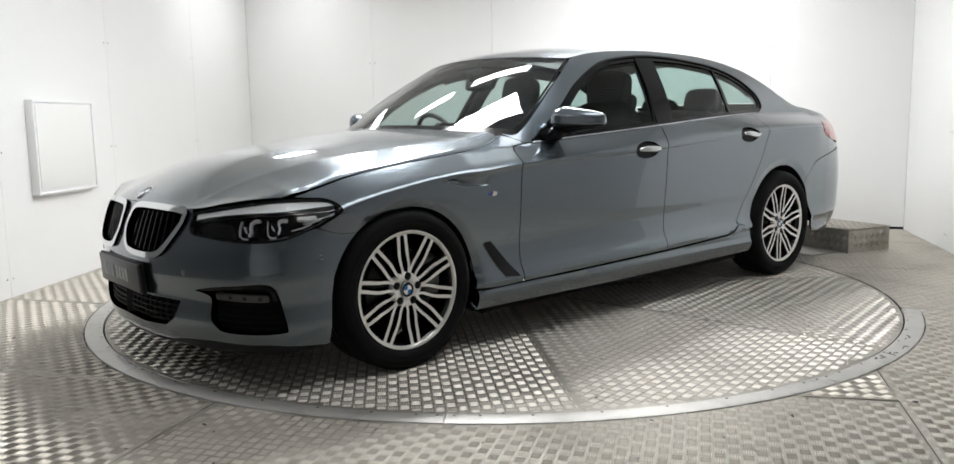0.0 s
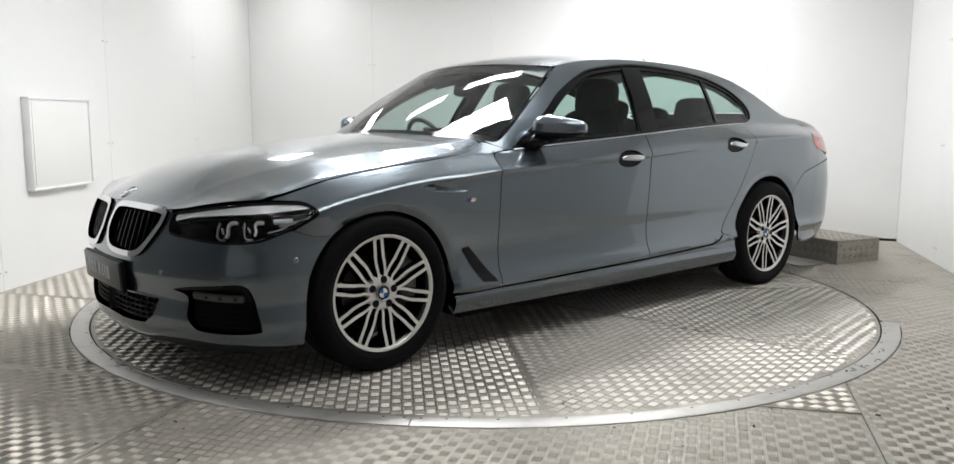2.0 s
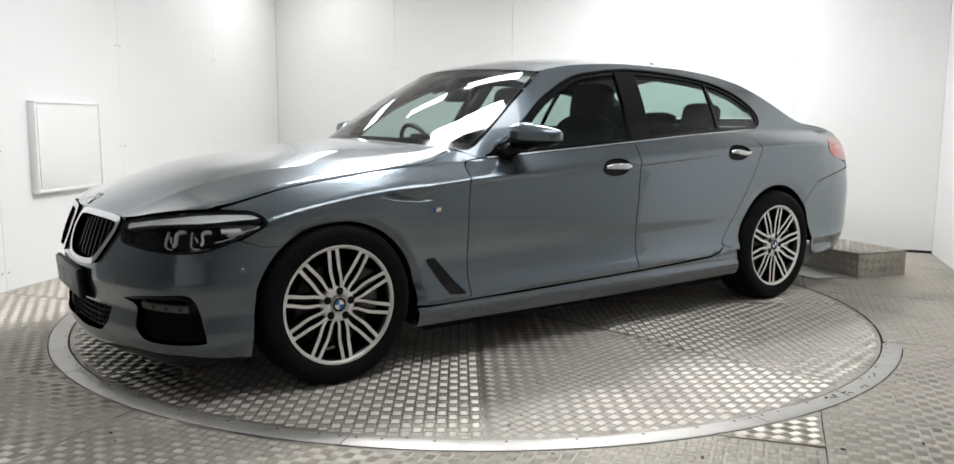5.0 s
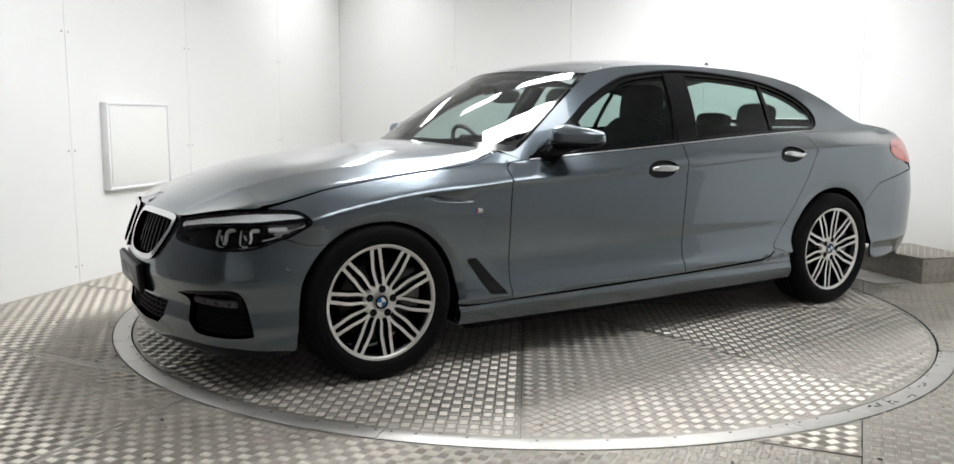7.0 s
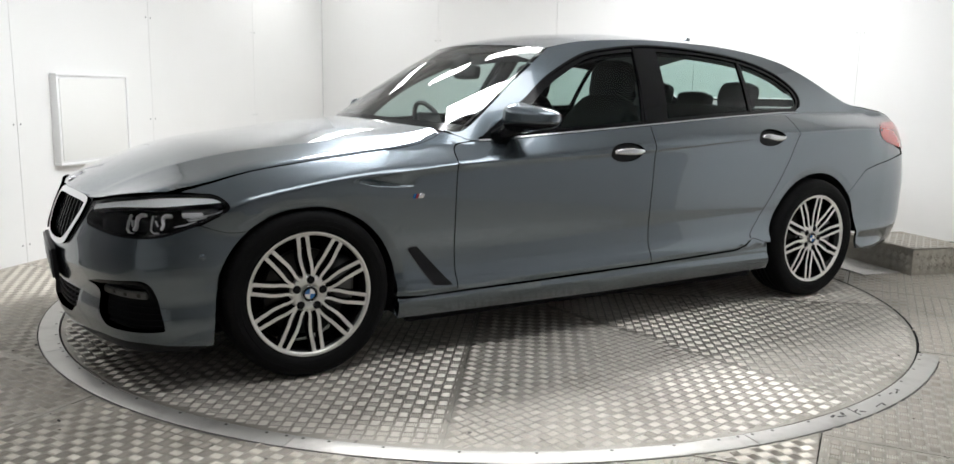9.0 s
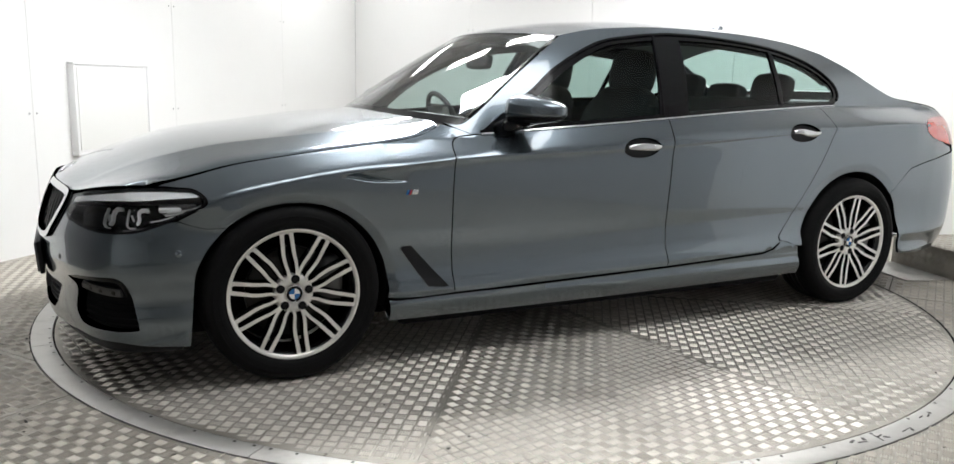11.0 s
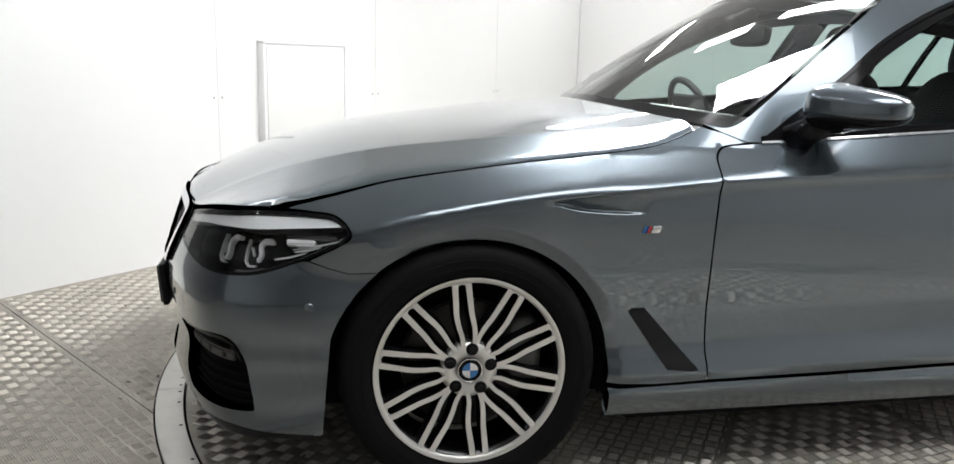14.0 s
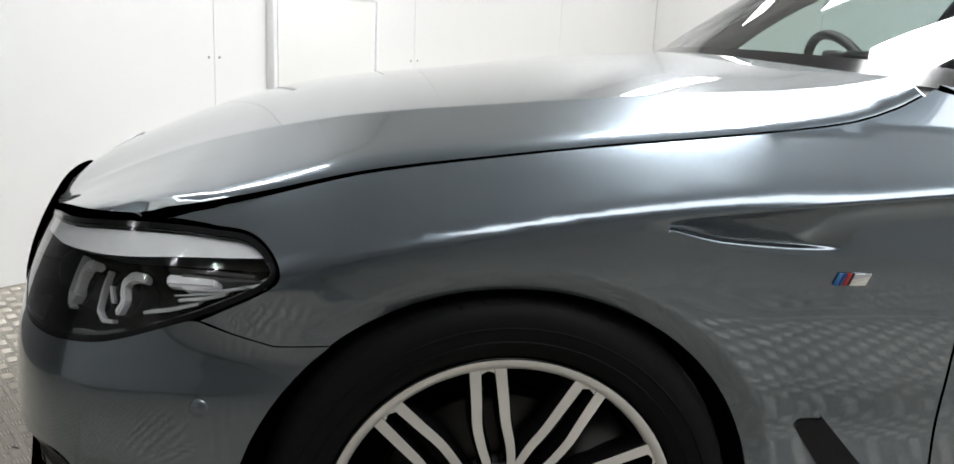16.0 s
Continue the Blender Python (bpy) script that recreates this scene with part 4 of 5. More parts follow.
def side_details(side):
    skin("fender_vent", body, bend([(0.422, 0.478), (0.432, 0.488), (0.462, 0.488), (0.472, 0.482), (0.612, 0.328), (0.614, 0.318), (0.600, 0.315), (0.540, 0.322), (0.528, 0.330), (0.422, 0.478)], 3)[:-1], PLASTIC, car, step=0.02, lift=0.003, flange=0.006, gap=0, side=side, label="black slanted fender vent")
    e = new("fender_badge")
    e.parent = car
    tagged(e, "small badge with three colour stripes")
    for i, (mat, dx, w) in enumerate(((BLUE, -0.020, 0.006), (DEEPBLUE, -0.0135, 0.006), (RED, -0.007, 0.006), (CHROME, 0.0115, 0.026))):
        m = frame_at(0.463 + dx, 0.705, 0.002, side) @ Matrix(((1, 0.35, 0, 0), (0, 1, 0, 0), (0, 0, 1, 0), (0, 0, 0, 1)))
        part("badge_stripe", box((w * 0.95, 0.018, 0.004), 0.001, m), mat, e)
    ribbon("belt_moulding", [(x, float(Z_BELT(x)) + 0.008) for x in np.linspace(0.80, 2.93, 40)], BLACK, car, 0.016, (-0.008, 0.005), side, "black belt moulding under the windows")
    ribbon("belt_strip", [(x, float(Z_BELT(x)) - 0.0015) for x in np.linspace(0.80, 2.93, 40)], SATIN, car, 0.007, (-0.004, 0.006), side, "thin bright strip")
    ribbon("pillar_trim", [(1.722, 1.000), (1.762, 1.19), (1.812, 1.372)], BLACK, car, 0.014, (-0.006, 0.004), side)
    ribbon("pillar_trim", [(1.752, 1.003), (1.800, 1.19), (1.855, 1.374)], BLACK, car, 0.010, (-0.008, -0.001), side)
    ribbon("window_bar", [(2.505, 1.050), (2.545, 1.320)], BLACK, car, 0.022, (-0.012, 0.002), side)
    ribbon("rail_trim", [tuple(p) for p in WINDOWS[32:-8]], BLACK, car, 0.012, (-0.006, 0.005), side)
    # mirror
    m0 = new("door_mirror")
    m0.parent = car
    tagged(m0, "door mirror with painted cap and black base")
    flip = Matrix.Diagonal((1, -1, 1, 1)) if side > 0 else Matrix.Identity(4)
    axis = flip @ pose(0.985, -0.962, 1.022, 0, 3, -60)

    def shell(zlo, zhi, grow, mat, nm, lb):
        bm = bmesh.new()
        rows = []
        for a in np.linspace(zlo, zhi, 12):
            row = []
            for t in np.linspace(0, 2 * math.pi, 40, endpoint=False):
                ca, sa, ct, st = math.cos(a), math.sin(a), math.cos(t), math.sin(t)
                pw = lambda q, e: math.copysign(abs(q) ** e, q)
                x = 0.132 * pw(ct, 0.60) * pw(ca, 0.46)
                y = (0.072 if st > 0 else 0.066) * pw(st, 0.62) * pw(ca, 0.62) * (1 - 0.20 * ct)
                z = 0.055 * pw(sa, 0.80) * (1 - 0.22 * ct) + 0.004 * ct
                row.append(bm.verts.new(axis @ (Vector((x, y, z)) * grow)))
            rows.append(row)
        for a, b in zip(rows, rows[1:]):
            for i in range(40):
                bm.faces.new((a[i], a[(i + 1) % 40], b[(i + 1) % 40], b[i]))
        bm.faces.new(rows[0])
        bm.faces.new(rows[-1])
        part(nm, bm, mat, m0, lb)
    shell(-0.30, 1.5, 1.0, PAINT, "mirror_cap", "")
    shell(-1.5, -0.36, 0.985, BLACK, "mirror_base", "gloss black lower half")
    shell(-0.40, -0.26, 0.965, PLASTIC, "mirror_seam", "")
    for a, b, r in (((0.895, -0.835, 0.935), (0.945, -0.905, 0.985), 0.032),):
        bm = bmesh.new()
        bmesh.ops.create_cone(bm, cap_ends=True, segments=20, radius1=r * 1.3, radius2=r, depth=0.12, matrix=flip @ look(((a[0] + b[0]) / 2, (a[1] + b[1]) / 2, (a[2] + b[2]) / 2), b) @ pose(0, 0, 0, 180, 0, 0))
        part("mirror_arm", bm, BLACK, m0)


both(side_details)

# ---- underside, arches, engine block-out ----


def arch_liner(cx, side, r):
    v, f = lathe([(r, -0.865), (r + 0.01, -0.60), (r - 0.05, -0.56), (0.05, -0.55)], 48, "Y")
    v = [(x + cx, y if side < 0 else -y, z + 0.335) for x, y, z in v]
    f = [q for q in f if min(v[i][2] for i in q) > 0.19]
    hang("arch_liner", mesh_of("arch_liner", v, f), SHELL, car, "dark wheel arch lining")


for sd in (-1, 1):
    arch_liner(0.0, sd, 0.377)
    arch_liner(2.975, sd, 0.382)
part("underbody", box((3.9, 1.28, 0.10), 0.02, pose(1.55, 0, 0.197)), SHELL, car)
part("underbody", box((2.10, 1.72, 0.08), 0.02, pose(1.49, 0, 0.190)), SHELL, car)
part("engine_cover", box((1.15, 1.06, 0.42), 0.05, pose(-0.02, 0, 0.46)), SHELL, car)
part("front_beam", box((0.10, 1.20, 0.44), 0.03, pose(-0.64, 0, 0.42)), SHELL, car)
part("bulkhead", box((0.06, 1.40, 0.50), 0.02, pose(0.60, 0, 0.60)), SHELL, car)
part("boot_floor", box((0.80, 1.10, 0.30), 0.05, pose(3.60, 0, 0.55)), SHELL, car)
cowl = patch("cowl", lambda u, v: windscreen(u, v * 0.0) + np.stack([-0.11 + 0.13 * v, 0 * u, -0.045 + 0.042 * v], -1), 25, 5, PLASTIC, car, (-0.97, 0.97), (0, 1), "black cowl panel under the windscreen")
for u0 in (0.20, -0.55):
    bm = bmesh.new()
    rows = []
    for t in np.linspace(0, 1, 10):
        p = windscreen(u0 + 0.66 * t, -0.02 + 0.02 * t)
        rows.append([bm.verts.new(Vector(p) + Vector(o)) for o in ((-0.010, 0, -0.006), (0.004, 0, -0.002), (0.002, 0, 0.006), (-0.012, 0, 0.001))])
    for a, b in zip(rows, rows[1:]):
        for i in range(4):
            bm.faces.new((a[i], a[(i + 1) % 4], b[(i + 1) % 4], b[i]))
    bm.faces.new(rows[0]), bm.faces.new(rows[-1])
    part("wiper", bm, PLASTIC, car)

# roof fin
bm = bmesh.new()
rows = []
for u in np.linspace(0, 1, 9):
    hgt, wid = 0.062 * math.sin(min(1, u * 1.15) * math.pi / 2) ** 1.5 * (1 - 0.15 * u), 0.022 * (1 - 0.5 * u)
    x = 2.66 + 0.15 * u
    zb = float(roof(x, 0.0)[2]) - 0.004
    rows.append([bm.verts.new((x, -wid, zb)), bm.verts.new((x + 0.01, -wid * 0.35, zb + hgt)), bm.verts.new((x + 0.01, wid * 0.35, zb + hgt)), bm.verts.new((x, wid, zb))])
for a, b in zip(rows, rows[1:]):
    for i in range(3):
        bm.faces.new((a[i], a[i + 1], b[i + 1], b[i]))
bm.faces.new(rows[-1])
part("roof_fin", bm, PAINT, car)

# ---- interior ----


def pillow(size, m, mat, name, parent, label="", e=0.55, n=20):
    """A soft rounded block."""
    bm = bmesh.new()
    bmesh.ops.create_uvsphere(bm, u_segments=n * 2, v_segments=n, radius=1)
    for v in bm.verts:
        v.co = Vector([math.copysign(abs(q) ** e, q) * s / 2 for q, s in zip(v.co, size)])
    bmesh.ops.transform(bm, matrix=m, verts=bm.verts)
    return part(name, bm, mat, parent, label)


def seat(y, dx):
    s = new("front_seat")
    s.parent = car
    tagged(s, "black leather front seat with headrest")
    pillow((0.52, 0.52, 0.18), pose(1.30 + dx, y, 0.50, 0, -6, 0), LEATHER, "seat_cushion", s)
    pillow((0.17, 0.52, 0.68), pose(1.66 + dx, y, 0.80, 0, 17, 0), LEATHER, "backrest", s)
    pillow((0.12, 0.16, 0.60), pose(1.64 + dx, y - 0.21, 0.76, 0, 17, 0), LEATHER, "side_bolster", s)
    pillow((0.12, 0.16, 0.60), pose(1.64 + dx, y + 0.21, 0.76, 0, 17, 0), LEATHER, "side_bolster", s)
    pillow((0.13, 0.29, 0.23), pose(1.775 + dx, y, 1.195, 0, 10, 0), LEATHER, "headrest", s)
    for d in (-0.06, 0.06):
        part("headrest_post", box((0.012, 0.012, 0.14), 0.004, pose(1.765 + dx, y + d, 1.09, 0, 12, 0)), SATIN, s)


seat(-0.37, 0.125)
seat(0.37, 0.10)
bench = new("rear_bench")
bench.parent = car
tagged(bench, "black leather rear bench with headrests")
pillow((0.52, 1.34, 0.20), pose(2.38, 0, 0.50, 0, -8, 0), LEATHER, "bench_cushion", bench)
pillow((0.16, 1.34, 0.62), pose(2.76, 0, 0.78, 0, 22, 0), LEATHER, "bench_back", bench)
for y, h in ((-0.36, 0.17), (0.0, 0.11), (0.36, 0.17)):
    pillow((0.11, 0.27, h), pose(2.89, y, 1.045 + h / 2, 0, 14, 0), LEATHER, "bench_headrest", bench)
part("parcel_shelf", box((0.46, 1.24, 0.03), 0.01, pose(3.16, 0, 1.045)), DASH, car)
part("cabin_floor", box((2.3, 1.60, 0.03), 0.01, pose(1.75, 0, 0.285)), DASH, car)
pillow((0.48, 1.36, 0.22), pose(0.96, 0, 0.855, 0, 6, 0), DASH, "dashboard", car, "dark dashboard", 0.35)
part("console", box((1.1, 0.24, 0.32), 0.05, pose(1.35, 0, 0.47)), DASH, car)
part("screen", box((0.02, 0.27, 0.09), 0.006, pose(0.985, 0.0, 0.975, 0, -15, 0)), BLACK, car, "dashboard screen")
pillow((0.30, 0.36, 0.10), pose(1.02, 0.37, 0.905, 0, 8, 0), DASH, "binnacle", car, "", 0.6)
wheel_at = pose(1.18, 0.37, 0.90, 0, 66, 0)
v, f = [], []
for i in range(48):
    a = 2 * math.pi * i / 48
    for j in range(10):
        b = 2 * math.pi * j / 10
        r = 0.182 + 0.014 * math.cos(b)
        v.append(wheel_at @ Vector((r * math.cos(a), r * math.sin(a), 0.014 * math.sin(b))))
f = [(i * 10 + j, ((i + 1) % 48) * 10 + j, ((i + 1) % 48) * 10 + (j + 1) % 10, i * 10 + (j + 1) % 10) for i in range(48) for j in range(10)]
sw = hang("steering_wheel", mesh_of("steering_wheel", v, f), LEATHER, car, "black steering wheel on the car's right")
pillow((0.15, 0.15, 0.07), wheel_at, DASH, "steering_hub", sw)
for a in (0, 180, 270):
    part("steering_spoke", box((0.13, 0.03, 0.015), 0.004, wheel_at @ pose(0, 0, 0, 0, 0, a + 90) @ pose(0.11, 0, 0)), DASH, sw)
mirror = pillow((0.05, 0.24, 0.075), pose(1.20, 0.0, 1.236, 0, 10, 0), DASH, "inner_mirror", car, "rear-view mirror", 0.45)
part("mirror_stem", box((0.10, 0.05, 0.06), 0.012, pose(1.165, 0, 1.292, 0, -25, 0)), DASH, mirror)
for dy, tilt in ((0.05, 4), (0.20, -7)):
    part("dash_paper", box((0.15, 0.21, 0.003), 0.0008, pose(0.90, dy - 0.28, 0.972 + 0.003 * (tilt < 0), 0, 6, tilt)), PAPER, car, "white paper lying on the dashboard")
lining = patch("headliner", lambda u, v: roof(1.20 + 1.80 * v, u * (rail_y(1.20 + 1.80 * v) - 0.03)) - np.array((0, 0, 0.028)), 17, 17, HEADLINER, car, (-1, 1), (0, 1), "grey headliner")


def inner_pillars(side):
    for name, pts, w in (("pillar_lining", [(1.775, 0.99), (1.815, 1.18), (1.870, 1.35)], 0.09), ("pillar_lining", [(0.80, 0.99), (0.98, 1.115), (1.16, 1.235), (1.32, 1.325)], 0.05), ("pillar_lining", [(3.04, 1.06), (3.05, 1.16), (2.96, 1.25)], 0.10)):
        ribbon(name, pts, HEADLINER if pts[0][0] > 2.9 else DASH, car, w, (-0.05, -0.018), side)
    ribbon("rail_lining", [tuple(p) for p in WINDOWS[42:-22]], DASH, car, 0.05, (-0.045, -0.015), side)


both(inner_pillars)

# ---- wheels ----


def make_wheel():
    """A ten-double-spoke alloy wheel facing -y, its axle at the origin."""
    v, f = lathe([(0.2455, -0.108), (0.250, -0.112), (0.2535, -0.106), (0.250, -0.098), (0.236, -0.092), (0.228, -0.070), (0.222, 0.02), (0.236, 0.09), (0.250, 0.10), (0.240, 0.10)], 96)
    w = hang("wheel", mesh_of("wheel", v, f), RIMDARK, None, "alloy wheel with ten double spokes, machined faces")
    R = 0.339
    v, f = lathe([(0.249, -0.100), (0.258, -0.113), (0.272, -0.119), (0.292, -0.1225), (0.308, -0.121), (0.320, -0.115), (0.3285, -0.105), (0.334, -0.092), (0.3375, -0.078), (R, -0.050)], 128)
    t = hang("tyre", mesh_of("tyre", v, f), RUBBER, w, "black low-profile tyre")
    prof = [(R, -0.050)]
    for y in (-0.045, -0.015, 0.02, 0.05):
        prof += [(R, y - 0.004), (R - 0.007, y - 0.003), (R - 0.007, y + 0.003), (R, y + 0.004)]
    prof += [(0.336, 0.085), (0.326, 0.108), (0.30, 0.118), (0.255, 0.105)]
    v, f = lathe(prof, 128)
    hang("tread", mesh_of("tread", v, f), RUBBER, w)
    v, f = [], []
    for k in range(64):
        a = 2 * math.pi * k / 64
        for da, r, y in ((0.0, 0.3270, -0.1090), (0.030, 0.3385, -0.0800), (0.045, 0.3405, -0.052), (0.062, 0.3405, -0.052), (0.048, 0.3390, -0.0800), (0.018, 0.3285, -0.1095)):
            v.append((r * math.cos(a + da), y, r * math.sin(a + da)))
        f += [(k * 6, k * 6 + 1, k * 6 + 4, k * 6 + 5), (k * 6 + 1, k * 6 + 2, k * 6 + 3, k * 6 + 4)]
    tagged(hang("tread_block", mesh_of("tread_block", v, f), RUBBER, w), kind="stuff")
    for r0, r1, y in ((0.276, 0.279, -0.1205), (0.296, 0.2985, -0.1228)):
        v, f = lathe([(r0, y + 0.001), (r0 + 0.0005, y - 0.0012), (r1, y - 0.0012), (r1 + 0.0005, y + 0.001)], 96)
        hang("sidewall_rib", mesh_of("sidewall_rib", v, f), RUBBER, t)
    v, f = lathe([(0.2345, -0.1020), (0.2365, -0.1085), (0.2475, -0.1125), (0.2500, -0.1120)], 96)
    hang("rim_lip", mesh_of("rim_lip", v, f), RIM, w, "machined bright rim edge")
    # double spokes
    base = 97.0

    def bar(path, w0, w1, turn):
        bm = bmesh.new()
        rows = []
        path = smooth_path(path, 5)
        n = len(path)
        for i, (r, a) in enumerate(path):
            ang = radians(a + turn)
            c = np.array([r * math.cos(ang), r * math.sin(ang)])
            r2, a2 = path[min(i + 1, n - 1)]
            r1, a1 = path[max(i - 1, 0)]
            p1 = np.array([r1 * math.cos(radians(a1 + turn)), r1 * math.sin(radians(a1 + turn))])
            p2 = np.array([r2 * math.cos(radians(a2 + turn)), r2 * math.sin(radians(a2 + turn))])
            tt = (p2 - p1) / np.hypot(*(p2 - p1))
            nn = np.array([-tt[1], tt[0]])
            u = i / (n - 1)
            hw = (w0 + (w1 - w0) * u) / 2
            y = -0.094 - 0.014 * u ** 1.5
            row = [(c - nn * (hw + 0.004), y + 0.035), (c - nn * hw, y + 0.002), (c - nn * (hw - 0.0012), y), (c + nn * (hw - 0.0012), y), (c + nn * hw, y + 0.002), (c + nn * (hw + 0.004), y + 0.035)]
            rows.append([bm.verts.new((p[0], yy, p[1])) for p, yy in row])
        for a, b in zip(rows, rows[1:]):
            for i in range(5):
                bm.faces.new((a[i], a[i + 1], b[i + 1], b[i])).material_index = 0 if i == 2 else 1
        bm.faces.new(rows[-1])
        bm.faces.new(rows[0])
        return bm
    for k in range(10):
        turn = base + 36 * k
        lean = 1 if k % 2 == 0 else -1
        bm = bar([(0.055, -lean * 2.0 - 14), (0.085, -lean * 4 - 11.0), (0.115, -lean * 2 - 9.8), (0.15, -7.6), (0.19, -5.6), (0.238, -4.1)], 0.0130, 0.0180, turn)
        b2 = bar([(0.055, -lean * 2.0 + 14), (0.085, -lean * 4 + 11.0), (0.115, -lean * 2 + 9.8), (0.15, 7.6), (0.19, 5.6), (0.238, 4.1)], 0.0130, 0.0180, turn)
        me = bpy.data.meshes.new("tmp")
        b2.to_mesh(me)
        b2.free()
        bm.from_mesh(me)
        rim_pts = [(0.230, -2.4), (0.234, 0.0), (0.230, 2.4), (0.240, 5.4), (0.240, 0.0), (0.240, -5.4)]
        face = [bm.verts.new((r * math.cos(radians(a + turn)), -0.1068, r * math.sin(radians(a + turn)))) for r, a in rim_pts]
        bm.faces.new(face)
        ob = sharp(part("double_spoke", bm, RIM, w), 25)
        ob.data.materials.append(RIMDARK)
    v, f = lathe([(0.0, -0.088), (0.034, -0.089), (0.036, -0.095), (0.060, -0.0955), (0.072, -0.092), (0.076, -0.070)], 64)
    hang("hub", mesh_of("hub", v, f), RIM, w)
    for k in range(5):
        a = radians(90 + 72 * k - 5)
        v, f = lathe([(0, -0.0965), (0.0140, -0.0965), (0.0165, -0.096), (0.0165, -0.08)], 20)
        hang("bolt_hole", mesh_of("bolt_hole", [(x + 0.056 * math.cos(a), y, z + 0.056 * math.sin(a)) for x, y, z in v], f), BLACK, w)
        bm = bmesh.new()
        bmesh.ops.create_cone(bm, cap_ends=True, segments=6, radius1=0.008, radius2=0.0075, depth=0.006, matrix=pose(0.056 * math.cos(a), -0.0965, 0.056 * math.sin(a), 90, 0, 0))
        part("wheel_bolt", bm, SHELL, w, smooth=False)
    roundel(0.033, pose(0, -0.0975, 0, 90, 0, 0), w, "centre_cap")
    v, f = lathe([(0.075, -0.045), (0.170, -0.045), (0.172, -0.040), (0.172, -0.018), (0.075, -0.018)], 64)
    hang("brake_disc", mesh_of("brake_disc", v, f), DISC, w, "steel brake disc")
    v, f = lathe([(0.0, -0.060), (0.072, -0.060), (0.078, -0.045)], 40)
    hang("disc_bell", mesh_of("disc_bell", v, f), CAST, w)
    pillow((0.10, 0.09, 0.20), pose(0.150, -0.03, 0.03), CAST, "brake_caliper", w, "grey brake caliper", 0.6, 12)
    v, f = lathe([(0.226, 0.07), (0.0, 0.075)], 48)
    hang("wheel_back", mesh_of("wheel_back", v, f), SHELL, w)
    return w


w = make_wheel()
w.parent = car
w.matrix_basis = pose(0, -0.803, 0.337)
for x, y, turn in ((2.975, -0.808, 0), (0, 0.803, 180), (2.975, 0.808, 180)):
    c = copy_thing(w, pose(x, y, 0.337, 0, 13 if x else 0, turn))
    c.parent = car

# ---- the room ----
HEIGHT = 2.70
A0, AB, BC = Vector((-4.6, -1.70)), Vector((2.19, 5.09)), Vector((5.67, -0.60))
C1 = BC + (Vector((4.51, -1.43)) - Vector((5.67, -0.60))).normalized() * 10.0


def wall(name, a, b, joints, thick=0.12, mat=None):
    """An upright wall whose face runs from a to b, room on its right, clad in boards that meet at the joints (metres from a)."""
    d = (b - a).normalized()
    n = Vector((-d.y, d.x))
    q = [a - d * 0.1 + n * 0.012, b + d * 0.1 + n * 0.012]
    v = [(*p, z) for z in (-0.05, HEIGHT) for p in (q[0], q[1], q[1] + n * thick, q[0] + n * thick)]
    f = [(0, 1, 2, 3), (4, 7, 6, 5), (0, 4, 5, 1), (1, 5, 6, 2), (2, 6, 7, 3), (3, 7, 4, 0)]
    w = tagged(hang(name, mesh_of(name, v, f), JOINT, None, smooth=False), "smooth white painted wall boards with thin joints", "wall", kind="structure")
    turn = math.degrees(math.atan2(d.y, d.x))
    edges = [0.0, *joints, (b - a).length]
    for i, (u0, u1) in enumerate(zip(edges, edges[1:])):
        c = a + d * (u0 + u1) / 2 + n * 0.006
        g0, g1 = (0.0 if i == 0 else 0.0014), (0.0 if i == len(edges) - 2 else 0.0014)
        ob = part("wall_board", box((u1 - u0 - g0 - g1, 0.012, HEIGHT + 0.02), 0.0012, segments=1), mat or WALL, w, smooth=False)
        ob.matrix_basis = pose(c.x, c.y, HEIGHT / 2 + 0.006, 0, 0, turn)
    for u in joints:
        for z in (0.115, 0.885, 1.655, 2.42):
            for k in (-0.028, 0.028):
                c = a + d * (u + k) - n * 0.0008
                ob = hang("wall_bolt", BOLT, None, w)
                ob.matrix_basis = pose(c.x, c.y, z, 0, 0, turn)
    return w


v, f = lathe([(0, -0.0025), (0.0045, -0.0022), (0.0065, -0.0005), (0.0068, 0.002)], 12)
BOLT = mesh_of("wall_bolt", v, f)
BOLT.materials.append(SCREW_PALE)
A1 = Vector((-1.86, 1.04))
A_LEN = (AB - A1).length
# unseen wall, added so the bumper and fender mirror something dark
tagged(wall("dark_reflection_wall", A0, A1, [1.5], mat=REFLECT_DARK), "unseen dark wall added beside the camera for dark reflections in the bumper")
wall("wall_west", A1, AB, [A_LEN - k for k in (4.39, 3.05, 1.50)])
wall("wall_north", AB, BC, [1.52, 2.85, 4.18, 5.51])
C0 = BC + (C1 - BC).normalized() * 2.9
wall("wall_east", BC, C0, [1.18, 2.72])
# unseen grey wall, added to darken what the car doors mirror
tagged(wall("grey_reflection_wall", C0, C1, [1.5, 3.0, 4.5, 6.0], mat=REFLECT_GREY), "unseen grey wall added on the near side to tone the door reflections")
# unseen wall behind the camera, added to lighten the fender's reflection
tagged(wall("pale_reflection_wall", C1, A0, [1.5, 3.0], mat=REFLECT_PALE), "unseen pale wall added behind the camera to lighten reflections in the fender")

dB = (BC - AB).normalized()
nB = Vector((dB.y, -dB.x)) * 0.004
trim_b = [(*(q + k), z) for z in (0.0, 0.022) for q, k in ((AB, nB * 0), (BC, nB * 0), (BC, nB), (AB, nB))]
